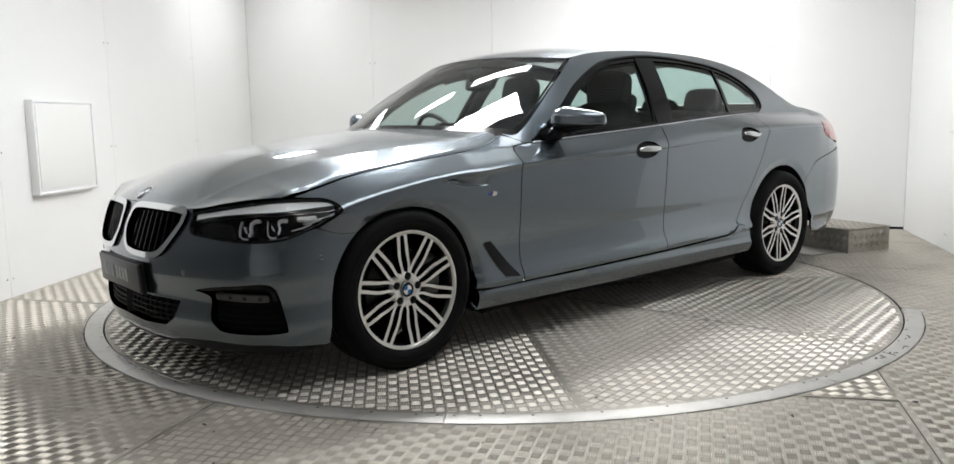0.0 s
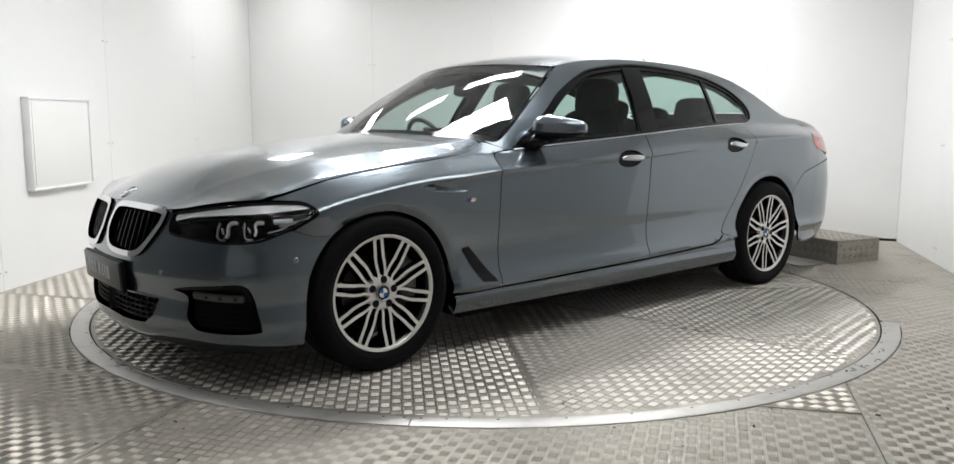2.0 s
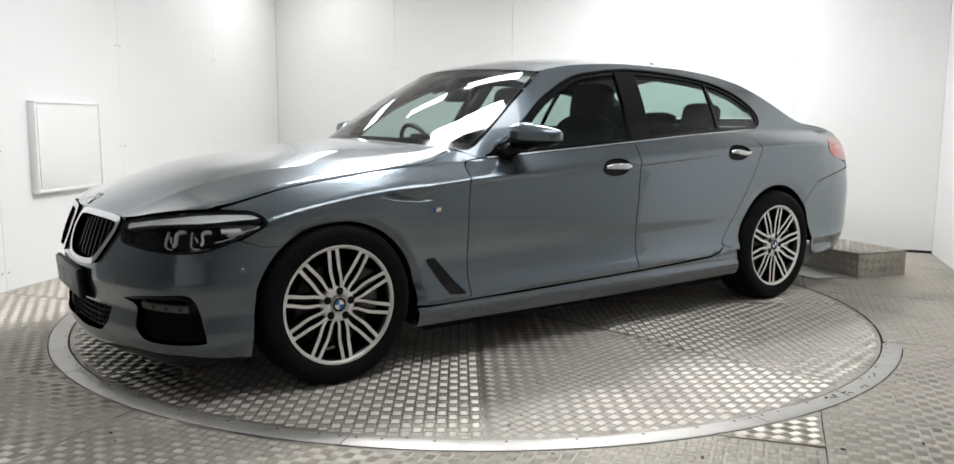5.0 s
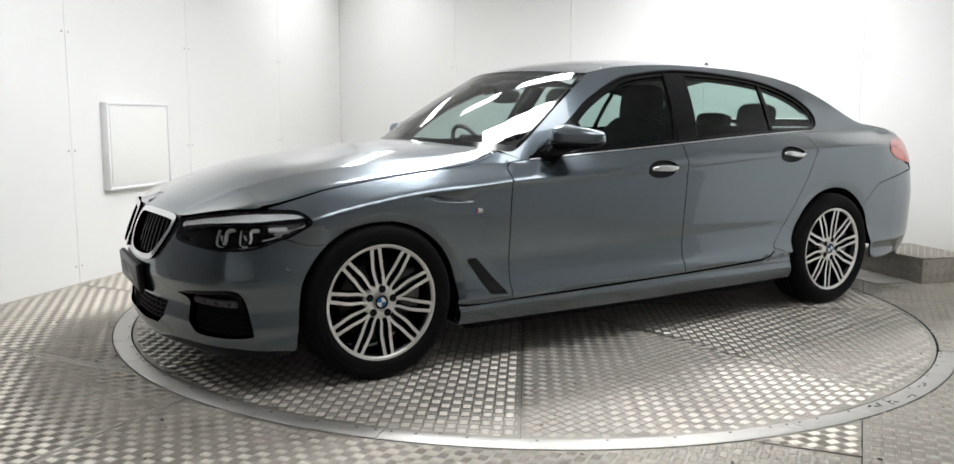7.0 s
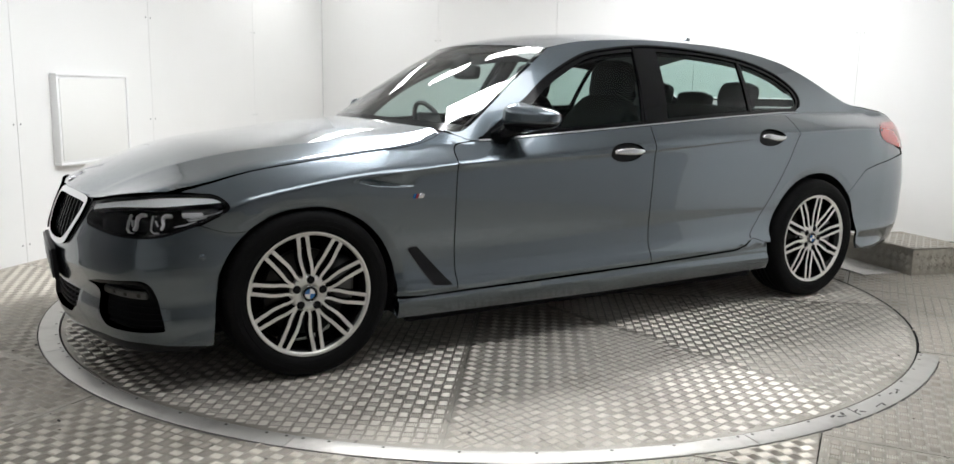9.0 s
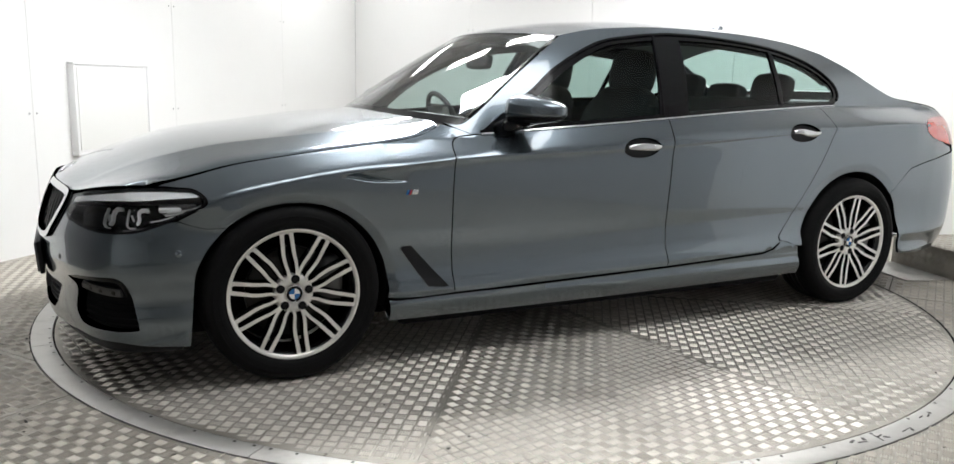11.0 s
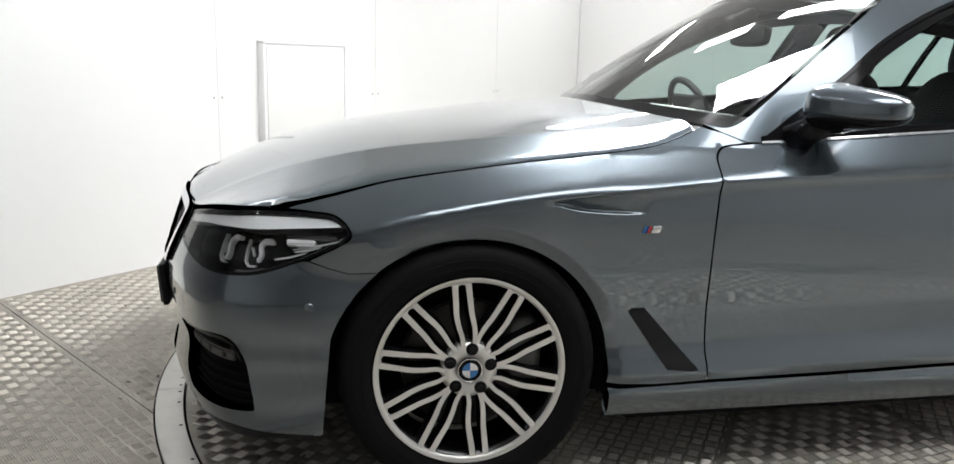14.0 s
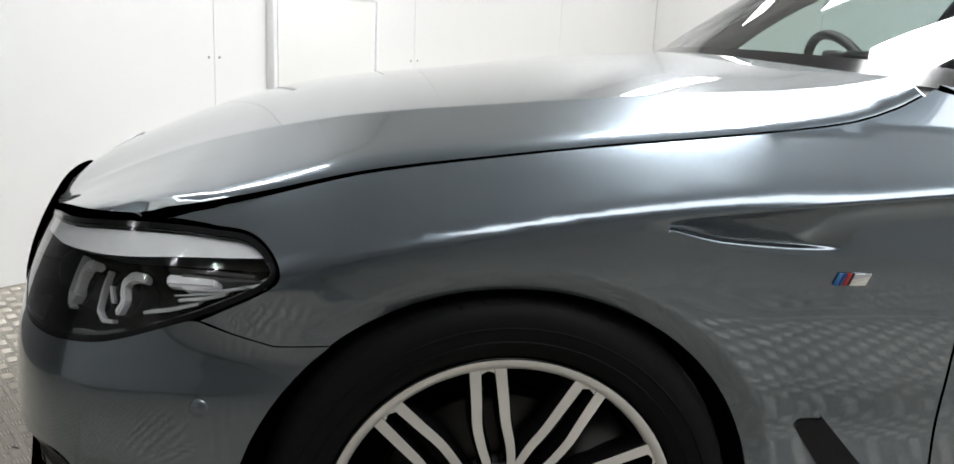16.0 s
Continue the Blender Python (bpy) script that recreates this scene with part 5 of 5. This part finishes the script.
tagged(hang("baseboard", mesh_of("baseboard", trim_b, [(0, 1, 2, 3), (4, 7, 6, 5), (0, 4, 5, 1), (1, 5, 6, 2), (2, 6, 7, 3), (3, 7, 4, 0)]), PLASTIC, None, smooth=False), "thin black strip at the foot of the wall", "baseboard", kind="structure")

# white board hung on the west wall
board = tagged(new("wall_board_cabinet"), "shallow white framed board hung on the white wall", "wall board")
d45 = Vector((1, 1)).normalized()
c = Vector((0, 2.90)) + d45 * (-0.653)
board.matrix_basis = pose(c.x, c.y, 0.905, 0, 0, 45)
part("board_back", box((0.690, 0.045, 0.590), 0.002, pose(0, -0.0235, 0)), WHITE, board)
part("board_face", box((0.640, 0.006, 0.540), 0.001, pose(0, -0.049, 0)), PAPER, board)
for nm, sz, at in (("frame_rail", (0.705, 0.056, 0.018), (0, -0.029, 0.296)), ("frame_rail", (0.705, 0.056, 0.018), (0, -0.029, -0.296)), ("frame_stile", (0.018, 0.0565, 0.574), (-0.3435, -0.0293, 0)), ("frame_stile", (0.018, 0.0565, 0.574), (0.3435, -0.0293, 0))):
    part(nm, box(sz, 0.003, pose(*at)), WHITE, board)

v = [(-8, -9, HEIGHT), (8, -9, HEIGHT), (8, 8, HEIGHT), (-8, 8, HEIGHT), (-8, -9, HEIGHT + 0.1), (8, -9, HEIGHT + 0.1), (8, 8, HEIGHT + 0.1), (-8, 8, HEIGHT + 0.1)]
tagged(hang("ceiling", mesh_of("ceiling", v, [(0, 3, 2, 1), (4, 5, 6, 7), (0, 1, 5, 4), (1, 2, 6, 5), (2, 3, 7, 6), (3, 0, 4, 7)]), CEIL, smooth=False), "plain pale ceiling carrying lamps", "ceiling", kind="structure")

# an unseen sheet under the ceiling, added to shape fender and bumper reflections
q = [(-8, -9), (-2.4, -9), (-1.0, -2.6), (-0.10, -0.95), (-0.6, -0.3), (-2.5, 0.40), (-8, 3)]
v = [(*p, z) for z in (HEIGHT - 0.05, HEIGHT - 0.006) for p in q]
f = [tuple(range(6, -1, -1)), tuple(range(7, 14))] + [(i, (i + 1) % 7, 7 + (i + 1) % 7, 7 + i) for i in range(7)]
tagged(hang("ceiling_soffit", mesh_of("ceiling_soffit", v, f), REFLECT_SOFFIT, smooth=False), "unseen dull white sheet added under the ceiling to shape the car's reflections", "ceiling", kind="structure")


def lamp(name, x, y, w, h, turn, mat):
    ob = tagged(new(name), "white ceiling lamp, or added fill light, with a glowing diffuser", "ceiling lamp", group="ceiling lamps")
    ob.matrix_basis = pose(x, y, HEIGHT, 0, 0, turn)
    part("housing", box((w + 0.06, h + 0.06, 0.06), 0.006, pose(0, 0, -0.032)), WHITE, ob)
    part("diffuser", box((w, h, 0.02), 0.004, pose(0, 0, -0.066)), mat, ob)
    return ob


for lx, ly, lw, lh, lt in ((0.86, 0.40, 0.80, 0.42, -40), (1.24, 1.62, 0.55, 0.13, -68), (1.58, 0.80, 0.70, 0.10, -72), (2.55, 0.35, 0.70, 0.30, -40), (3.55, 0.10, 0.50, 0.26, -40)):
    lamp("lamp_or_fill", lx, ly, lw, lh, lt, PANEL if lh > 0.2 else LIGHT)
for lx, ly, lt, ll in ((-1.25, 0.60, 45, 0.75), (3.95, 0.75, -60, 1.1)):
    lamp("lamp_or_fill", lx, ly, ll, 0.20, lt, LIGHT)
# fill light with no known source, added to brighten the two walls' corner
lamp("lamp_or_fill", 1.80, 3.80, 1.3, 0.20, 45, CORNERFILL)
lamp("lamp_or_fill", 0.80, -1.75, 2.4, 0.70, 12, WIDE)
for lx, ly, lt in ((-1.9, -1.3, 45), (-2.7, -2.3, 45), (-2.2, -0.3, 45)):
    ob = lamp("lamp_or_fill", lx, ly, 0.34, 0.05, lt, FAINT)
    ob.matrix_basis = pose(lx, ly, HEIGHT - 0.055, 0, 0, lt)

floor = tagged(hang("floor", mesh_of("floor", [(-9, -10, -0.02), (9, -10, -0.02), (9, 9, -0.02), (-9, 9, -0.02)], [(0, 1, 2, 3)]), SHELL, smooth=False), "floor of aluminium tread plates with five-bar pattern", "floor", kind="structure")

# ---- turntable and floor plates ----
CENTRE, OUTER, INNER = np.array((1.41, 0.10)), 2.335, 2.25
CELL = 0.042


def bars(keep, lo, hi, angle, origin, skip=None):
    """Five-bar tread inside a box: lozenge ridges, each field turned across its neighbours. Returns points and faces."""
    ca, sa = math.cos(radians(angle)), math.sin(radians(angle))
    corners = np.array([(x, y) for x in (lo[0], hi[0]) for y in (lo[1], hi[1])]) - origin
    u = corners @ np.array([ca, sa])
    v = corners @ np.array([-sa, ca])
    i, j = np.meshgrid(np.arange(int(u.min() / CELL) - 1, int(u.max() / CELL) + 2), np.arange(int(v.min() / CELL) - 1, int(v.max() / CELL) + 2))
    i, j = i.ravel(), j.ravel()
    odd = (i + j) % 2
    off = (np.arange(5) - 2) * 0.0076
    cu = (i[:, None] * CELL + np.where(odd[:, None] == 1, off, 0)).ravel()
    cv = (j[:, None] * CELL + np.where(odd[:, None] == 1, 0, off)).ravel()
    o = np.repeat(odd, 5)
    x, y = origin[0] + cu * ca - cv * sa, origin[1] + cu * sa + cv * ca
    ok = keep(x, y)
    x, y, o = x[ok], y[ok], o[ok]
    a = np.where(o == 1, radians(angle) + math.pi / 2, radians(angle))
    dx, dy = np.cos(a), np.sin(a)
    L, W, H = 0.0185, 0.0030, 0.0024
    pts = []
    for l, w, h in ((-L, 0, 0), (-L * 0.45, -W, 0), (L * 0.45, -W, 0), (L, 0, 0), (L * 0.45, W, 0), (-L * 0.45, W, 0), (-L * 0.62, 0, H), (L * 0.62, 0, H)):
        pts.append(np.stack([x + l * dx - w * dy, y + l * dy + w * dx, np.full(len(x), h)], 1))
    pts = np.stack(pts, 1).reshape(-1, 3)
    k = np.arange(len(x))[:, None] * 8
    quads = np.concatenate([k + np.array([[1, 2, 7, 6]]), k + np.array([[4, 5, 6, 7]])])
    tris = np.concatenate([k + np.array([t]) for t in ((0, 1, 6), (2, 3, 7), (3, 4, 7), (5, 0, 6))])
    return pts, quads, tris


def tread_plate(name, outline, holes, keep, angle, origin, parent, z=0.0, label="", bar_mat=None):
    """A plate with its tread."""
    outline = np.array(outline, float)
    v, f, rings = tessellate(outline, holes, 0.25)
    rim = rings[0]
    if holes:
        rim = [i for i in rim if (f == i).any()]
    used = np.unique(np.concatenate([f.ravel(), rim]))
    back = np.zeros(len(v), int)
    back[used] = np.arange(len(used))
    v, f, rim = v[used], back[f], [int(back[i]) for i in rim]
    n = len(v)
    m = len(rim)
    base = np.column_stack([v, np.zeros(n)])
    low = np.column_stack([v[rim], np.full(m, -0.006)])
    pts, quads, tris = bars(keep, outline.min(0), outline.max(0), angle, np.array(origin, float))
    verts = np.vstack([base, low, pts]) + np.array((0, 0, z))
    side = np.array([(rim[(i + 1) % m], rim[i], n + i, n + (i + 1) % m) for i in range(m) if np.hypot(*(v[rim[(i + 1) % m]] - v[rim[i]])) < 0.3])
    m_side = len(side)
    quads = np.vstack([side, quads + n + m])
    tris = np.vstack([f, tris + n + m])
    nq, nt = len(quads), len(tris)
    me = bpy.data.meshes.new(name)
    me.vertices.add(len(verts))
    me.vertices.foreach_set("co", verts.ravel())
    me.loops.add(nq * 4 + nt * 3)
    me.loops.foreach_set("vertex_index", np.concatenate([quads.ravel(), tris.ravel()]).astype(np.int32))
    me.polygons.add(nq + nt)
    me.polygons.foreach_set("loop_start", np.concatenate([np.arange(nq) * 4, nq * 4 + np.arange(nt) * 3]).astype(np.int32))
    me.materials.append(TREAD)
    me.materials.append(bar_mat or TREADBAR)
    mat = np.ones(nq + nt, np.int32)
    mat[:m_side] = 0
    mat[nq:nq + len(f)] = 0
    me.polygons.foreach_set("material_index", mat)
    me.update(calc_edges=True)
    me.validate()
    return hang(name, me, None, parent, label, smooth=False)


RING_ENDS = (-61.0, 120.0)


def edge_radius(a):
    """Where the floor plates end: outside the ring, or at the deck where the ring is missing."""
    a = np.asarray(a) % 360
    bare = (a > RING_ENDS[0] + 360) | (a < RING_ENDS[1])
    return np.where(bare, INNER + 0.004, OUTER + 0.006)


turntable = tagged(new("turntable"), "round turntable of aluminium tread plates in a steel ring", "turntable")
SEAMS = (-124.4, -82.4, -37.4, 7.6, 52.6, 97.6, 142.6, 190.0, 235.6)
for k in range(8):
    a0, a1 = SEAMS[k:k + 2]
    edge = [tuple(CENTRE + (INNER - 0.008) * np.array((math.cos(radians(a)), math.sin(radians(a))))) for a in np.linspace(a0 + 0.015, a1 - 0.015, 28)]

    def inside_sector(x, y, a0=a0, a1=a1):
        r = np.hypot(x - CENTRE[0], y - CENTRE[1])
        a = (np.degrees(np.arctan2(y - CENTRE[1], x - CENTRE[0])) - a0) % 360
        return (r < INNER - 0.03) & (r * np.sin(np.radians(np.clip(a, 0, 90))) > 0.012) & (a < a1 - a0) & (r * np.sin(np.radians(a1 - a0 - a)) > 0.012)
    mid = radians((a0 + a1) / 2)
    tread_plate("deck_plate", [tuple(CENTRE + 0.004 * np.array((math.cos(mid), math.sin(mid))))] + edge, (), inside_sector, -79.4 + 45 * k, tuple(CENTRE), turntable)
hub = bmesh.new()
bmesh.ops.create_cone(hub, cap_ends=True, segments=96, radius1=INNER - 0.02, radius2=INNER - 0.02, depth=0.012, matrix=pose(*CENTRE, -0.0135))
part("deck_base", hub, SHELL, turntable)
RING_JOINTS = (-240.0, -210.0, -175.0, -136.9, -98.1, -61.0)
for a0, a1 in zip(RING_JOINTS, RING_JOINTS[1:]):
    a = np.radians(np.linspace(a0 + 0.04, a1 - 0.04, 24))
    v, f = [], []
    for t in a:
        for r, z in ((INNER, -0.006), (INNER, 0.0025), (INNER + 0.002, 0.0040), (OUTER - 0.004, 0.0040), (OUTER, 0.0020), (OUTER, -0.006)):
            v.append((CENTRE[0] + r * math.cos(t), CENTRE[1] + r * math.sin(t), z))
    f = [(i * 6 + j, i * 6 + j + 1, i * 6 + 7 + j, i * 6 + 6 + j) for i in range(len(a) - 1) for j in range(5)]
    f += [(0, 1, 2, 3, 4, 5), tuple(range(len(v) - 1, len(v) - 7, -1))]
    sharp(hang("ring_segment", mesh_of("ring_segment", v, f), RING, turntable), 30)
v, f = lathe([(0, 0.0012), (0.0045, 0.001), (0.006, 0.0)], 12, "Z")
DOT = mesh_of("ring_screw", v, f)
DOT.materials.append(SCREW)
for a0, a1 in zip(RING_JOINTS, RING_JOINTS[1:]):
    for da in (0.02, 0.08, 0.20, 0.36, 0.52, 0.68, 0.82, 0.93, 0.98):
        t = radians(a0 + (a1 - a0) * da)
        ob = hang("ring_screw", DOT, None, turntable)
        ob.location = (CENTRE[0] + (INNER + 0.013) * math.cos(t), CENTRE[1] + (INNER + 0.013) * math.sin(t), 0.004)

# dark scuffs and worn print on the ring
for a, r, w, h, turn in ((-87.6, 2.272, 0.030, 0.010, 20), (-86.9, 2.290, 0.036, 0.008, -15), (-86.3, 2.276, 0.020, 0.012, 60), (-85.0, 2.296, 0.045, 0.006, 75), (-84.5, 2.286, 0.030, 0.007, 10), (-84.2, 2.304, 0.022, 0.010, -40),
                         (-81.4, 2.306, 0.050, 0.005, 5), (-80.8, 2.314, 0.026, 0.008, 50), (-77.4, 2.282, 0.028, 0.006, 0), (-76.5, 2.292, 0.034, 0.006, 15), (-75.8, 2.284, 0.016, 0.008, 80)):
    at = CENTRE + r * np.array((math.cos(radians(a)), math.sin(radians(a))))
    part("ring_mark", box((w, h, 0.0012), 0.0005, pose(at[0], at[1], 0.0042, 0, 0, a + 90 + turn), 1), SCREW, turntable)

# outer floor plates, laid in rows
TURN = 34.0
U, V = np.array((math.cos(radians(TURN)), math.sin(radians(TURN)))), np.array((-math.sin(radians(TURN)), math.cos(radians(TURN))))
ring_hole = [tuple(CENTRE + edge_radius(a) * np.array((math.cos(radians(a)), math.sin(radians(a))))) for a in np.arange(0, 360, 3)]


def in_room(x, y):
    ok = np.hypot(x - CENTRE[0], y - CENTRE[1]) > edge_radius(np.degrees(np.arctan2(y - CENTRE[1], x - CENTRE[0]))) + 0.006
    for p, q in ((A0, AB), (AB, BC), (BC, C1)):
        d = (q - p).normalized()
        ok &= (x - p.x) * d.y - (y - p.y) * d.x > 0.03
    return ok


for v0, shift in ((-5.055, -0.15), (-2.615, -0.515), (-0.175, -0.905), (2.265, -0.3)):
    for k in range(-5, 7):
        u0 = shift + 1.22 * k
        c = (u0 + 0.61) * U + (v0 + 1.22) * V
        near = np.hypot(*(c - CENTRE))
        if near > 5.6:
            continue
        rect = [tuple(a * U + b * V) for a, b in ((u0 + 0.002, v0 + 0.002), (u0 + 1.218, v0 + 0.002), (u0 + 1.218, v0 + 2.438), (u0 + 0.002, v0 + 2.438))]
        if all(np.hypot(*(np.array(p) - CENTRE)) < OUTER - 0.02 for p in rect):
            continue
        lo, hi = (u0, v0), (u0 + 1.22, v0 + 2.44)

        def on_plate(x, y, lo=lo, hi=hi):
            a, b = x * U[0] + y * U[1], x * V[0] + y * V[1]
            return in_room(x, y) & (a > lo[0] + 0.010) & (a < hi[0] - 0.010) & (b > lo[1] + 0.010) & (b < hi[1] - 0.010)
        probe = np.array([p for p in rect] + [tuple(c)] + [tuple((u0 + a) * U + (v0 + b) * V) for a in (0.3, 0.9) for b in (0.5, 1.2, 1.9)])
        if not in_room(probe[:, 0], probe[:, 1]).any():
            continue
        tread_plate("floor_plate", rect, (ring_hole,), on_plate, TURN, tuple(u0 * U + v0 * V), floor, z=0.0, bar_mat=FLOORBAR)
        for a, b in ((0.03, 0.03), (0.61, 0.03), (0.03, 0.62), (1.19, 0.62), (0.03, 1.22), (1.19, 1.22), (0.03, 1.82), (1.19, 1.82), (0.61, 1.22)):
            p = (u0 + a) * U + (v0 + b) * V
            if in_room(*np.array([[p[0]], [p[1]]]))[0]:
                ob = hang("floor_screw", DOT, None, floor)
                ob.location = (p[0], p[1], 0.0003)

# a small make-up plate let in beside the ring
patch_edge = [tuple(CENTRE + (OUTER + 0.010) * np.array((math.cos(radians(a)), math.sin(radians(a))))) for a in np.linspace(-104.5, -91.8, 10)]
PATCH = np.array(patch_edge + [(1.040, -2.452)])


def on_patch(x, y):
    return inside(shrink(PATCH, 0.012), np.stack([x, y], 1))


tread_plate("floor_plate", PATCH, (), on_patch, -10.0, (1.04, -2.45), floor, z=0.004, label="small triangular make-up plate", bar_mat=FLOORBAR)

# specks of dirt and grit on the plates
grit = bmesh.new()
rnd = random.Random(7)
for k in range(420):
    a, r = rnd.uniform(0, 2 * math.pi), 0.9 + 3.2 * math.sqrt(rnd.random())
    x, y = CENTRE[0] + r * math.cos(a), CENTRE[1] + r * math.sin(a)
    if not in_room(np.array([x]), np.array([y]))[0] and r > INNER - 0.05:
        continue
    q = rnd.uniform(0.0015, 0.0060) * (1.7 if rnd.random() < 0.12 else 1.0)
    m = pose(x, y, 0.0024, rnd.uniform(-20, 20), rnd.uniform(-20, 20), rnd.uniform(0, 360)) @ Matrix.Diagonal((q * rnd.uniform(1, 2.4), q, q * 0.4, 1))
    bmesh.ops.create_icosphere(grit, subdivisions=1, radius=1, matrix=m)
tagged(part("grit", grit, SCREW, None, "scattered dark grit lying on the tread plates", smooth=False), category="dirt", kind="stuff")

# ---- metal step by the rear wheel ----
step = tagged(new("metal_step"), "low box step of aluminium tread plate on the floor", "step")
step.matrix_basis = pose(4.341, -0.623, 0, 0, 0, -14)


def step_plate(name, w, h, m):
    pts, quads, tris = bars(lambda x, y: (abs(x) < w / 2 - 0.02) & (abs(y) < h / 2 - 0.02), (-w / 2, -h / 2), (w / 2, h / 2), 45, np.zeros(2))
    base = [(-w / 2, -h / 2, 0), (w / 2, -h / 2, 0), (w / 2, h / 2, 0), (-w / 2, h / 2, 0), (-w / 2, -h / 2, -0.004), (w / 2, -h / 2, -0.004), (w / 2, h / 2, -0.004), (-w / 2, h / 2, -0.004)]
    faces = [(0, 1, 2, 3), (7, 6, 5, 4), (0, 4, 5, 1), (1, 5, 6, 2), (2, 6, 7, 3), (3, 7, 4, 0)] + [tuple(t + 8) for t in quads] + [tuple(t + 8) for t in tris]
    return hang(name, mesh_of(name, [m @ Vector(p) for p in base + [tuple(q) for q in pts]], faces), TREAD, step, smooth=False)


step_plate("step_top", 0.47, 0.60, pose(0, 0, 0.180))
step_plate("step_side", 0.45, 0.170, pose(0, -0.2995, 0.0855, 90, 0, 0))
step_plate("step_side", 0.45, 0.170, pose(0, 0.2995, 0.0855, 90, 0, 180))
step_plate("step_side", 0.59, 0.170, pose(-0.2245, 0, 0.0855, 90, 0, -90))
step_plate("step_side", 0.59, 0.170, pose(0.2245, 0, 0.0855, 90, 0, 90))
part("step_foot", box((0.30, 0.50, 0.006), 0.002, pose(-0.39, 0.02, 0.0065)), RING, step, "flat metal foot plate")
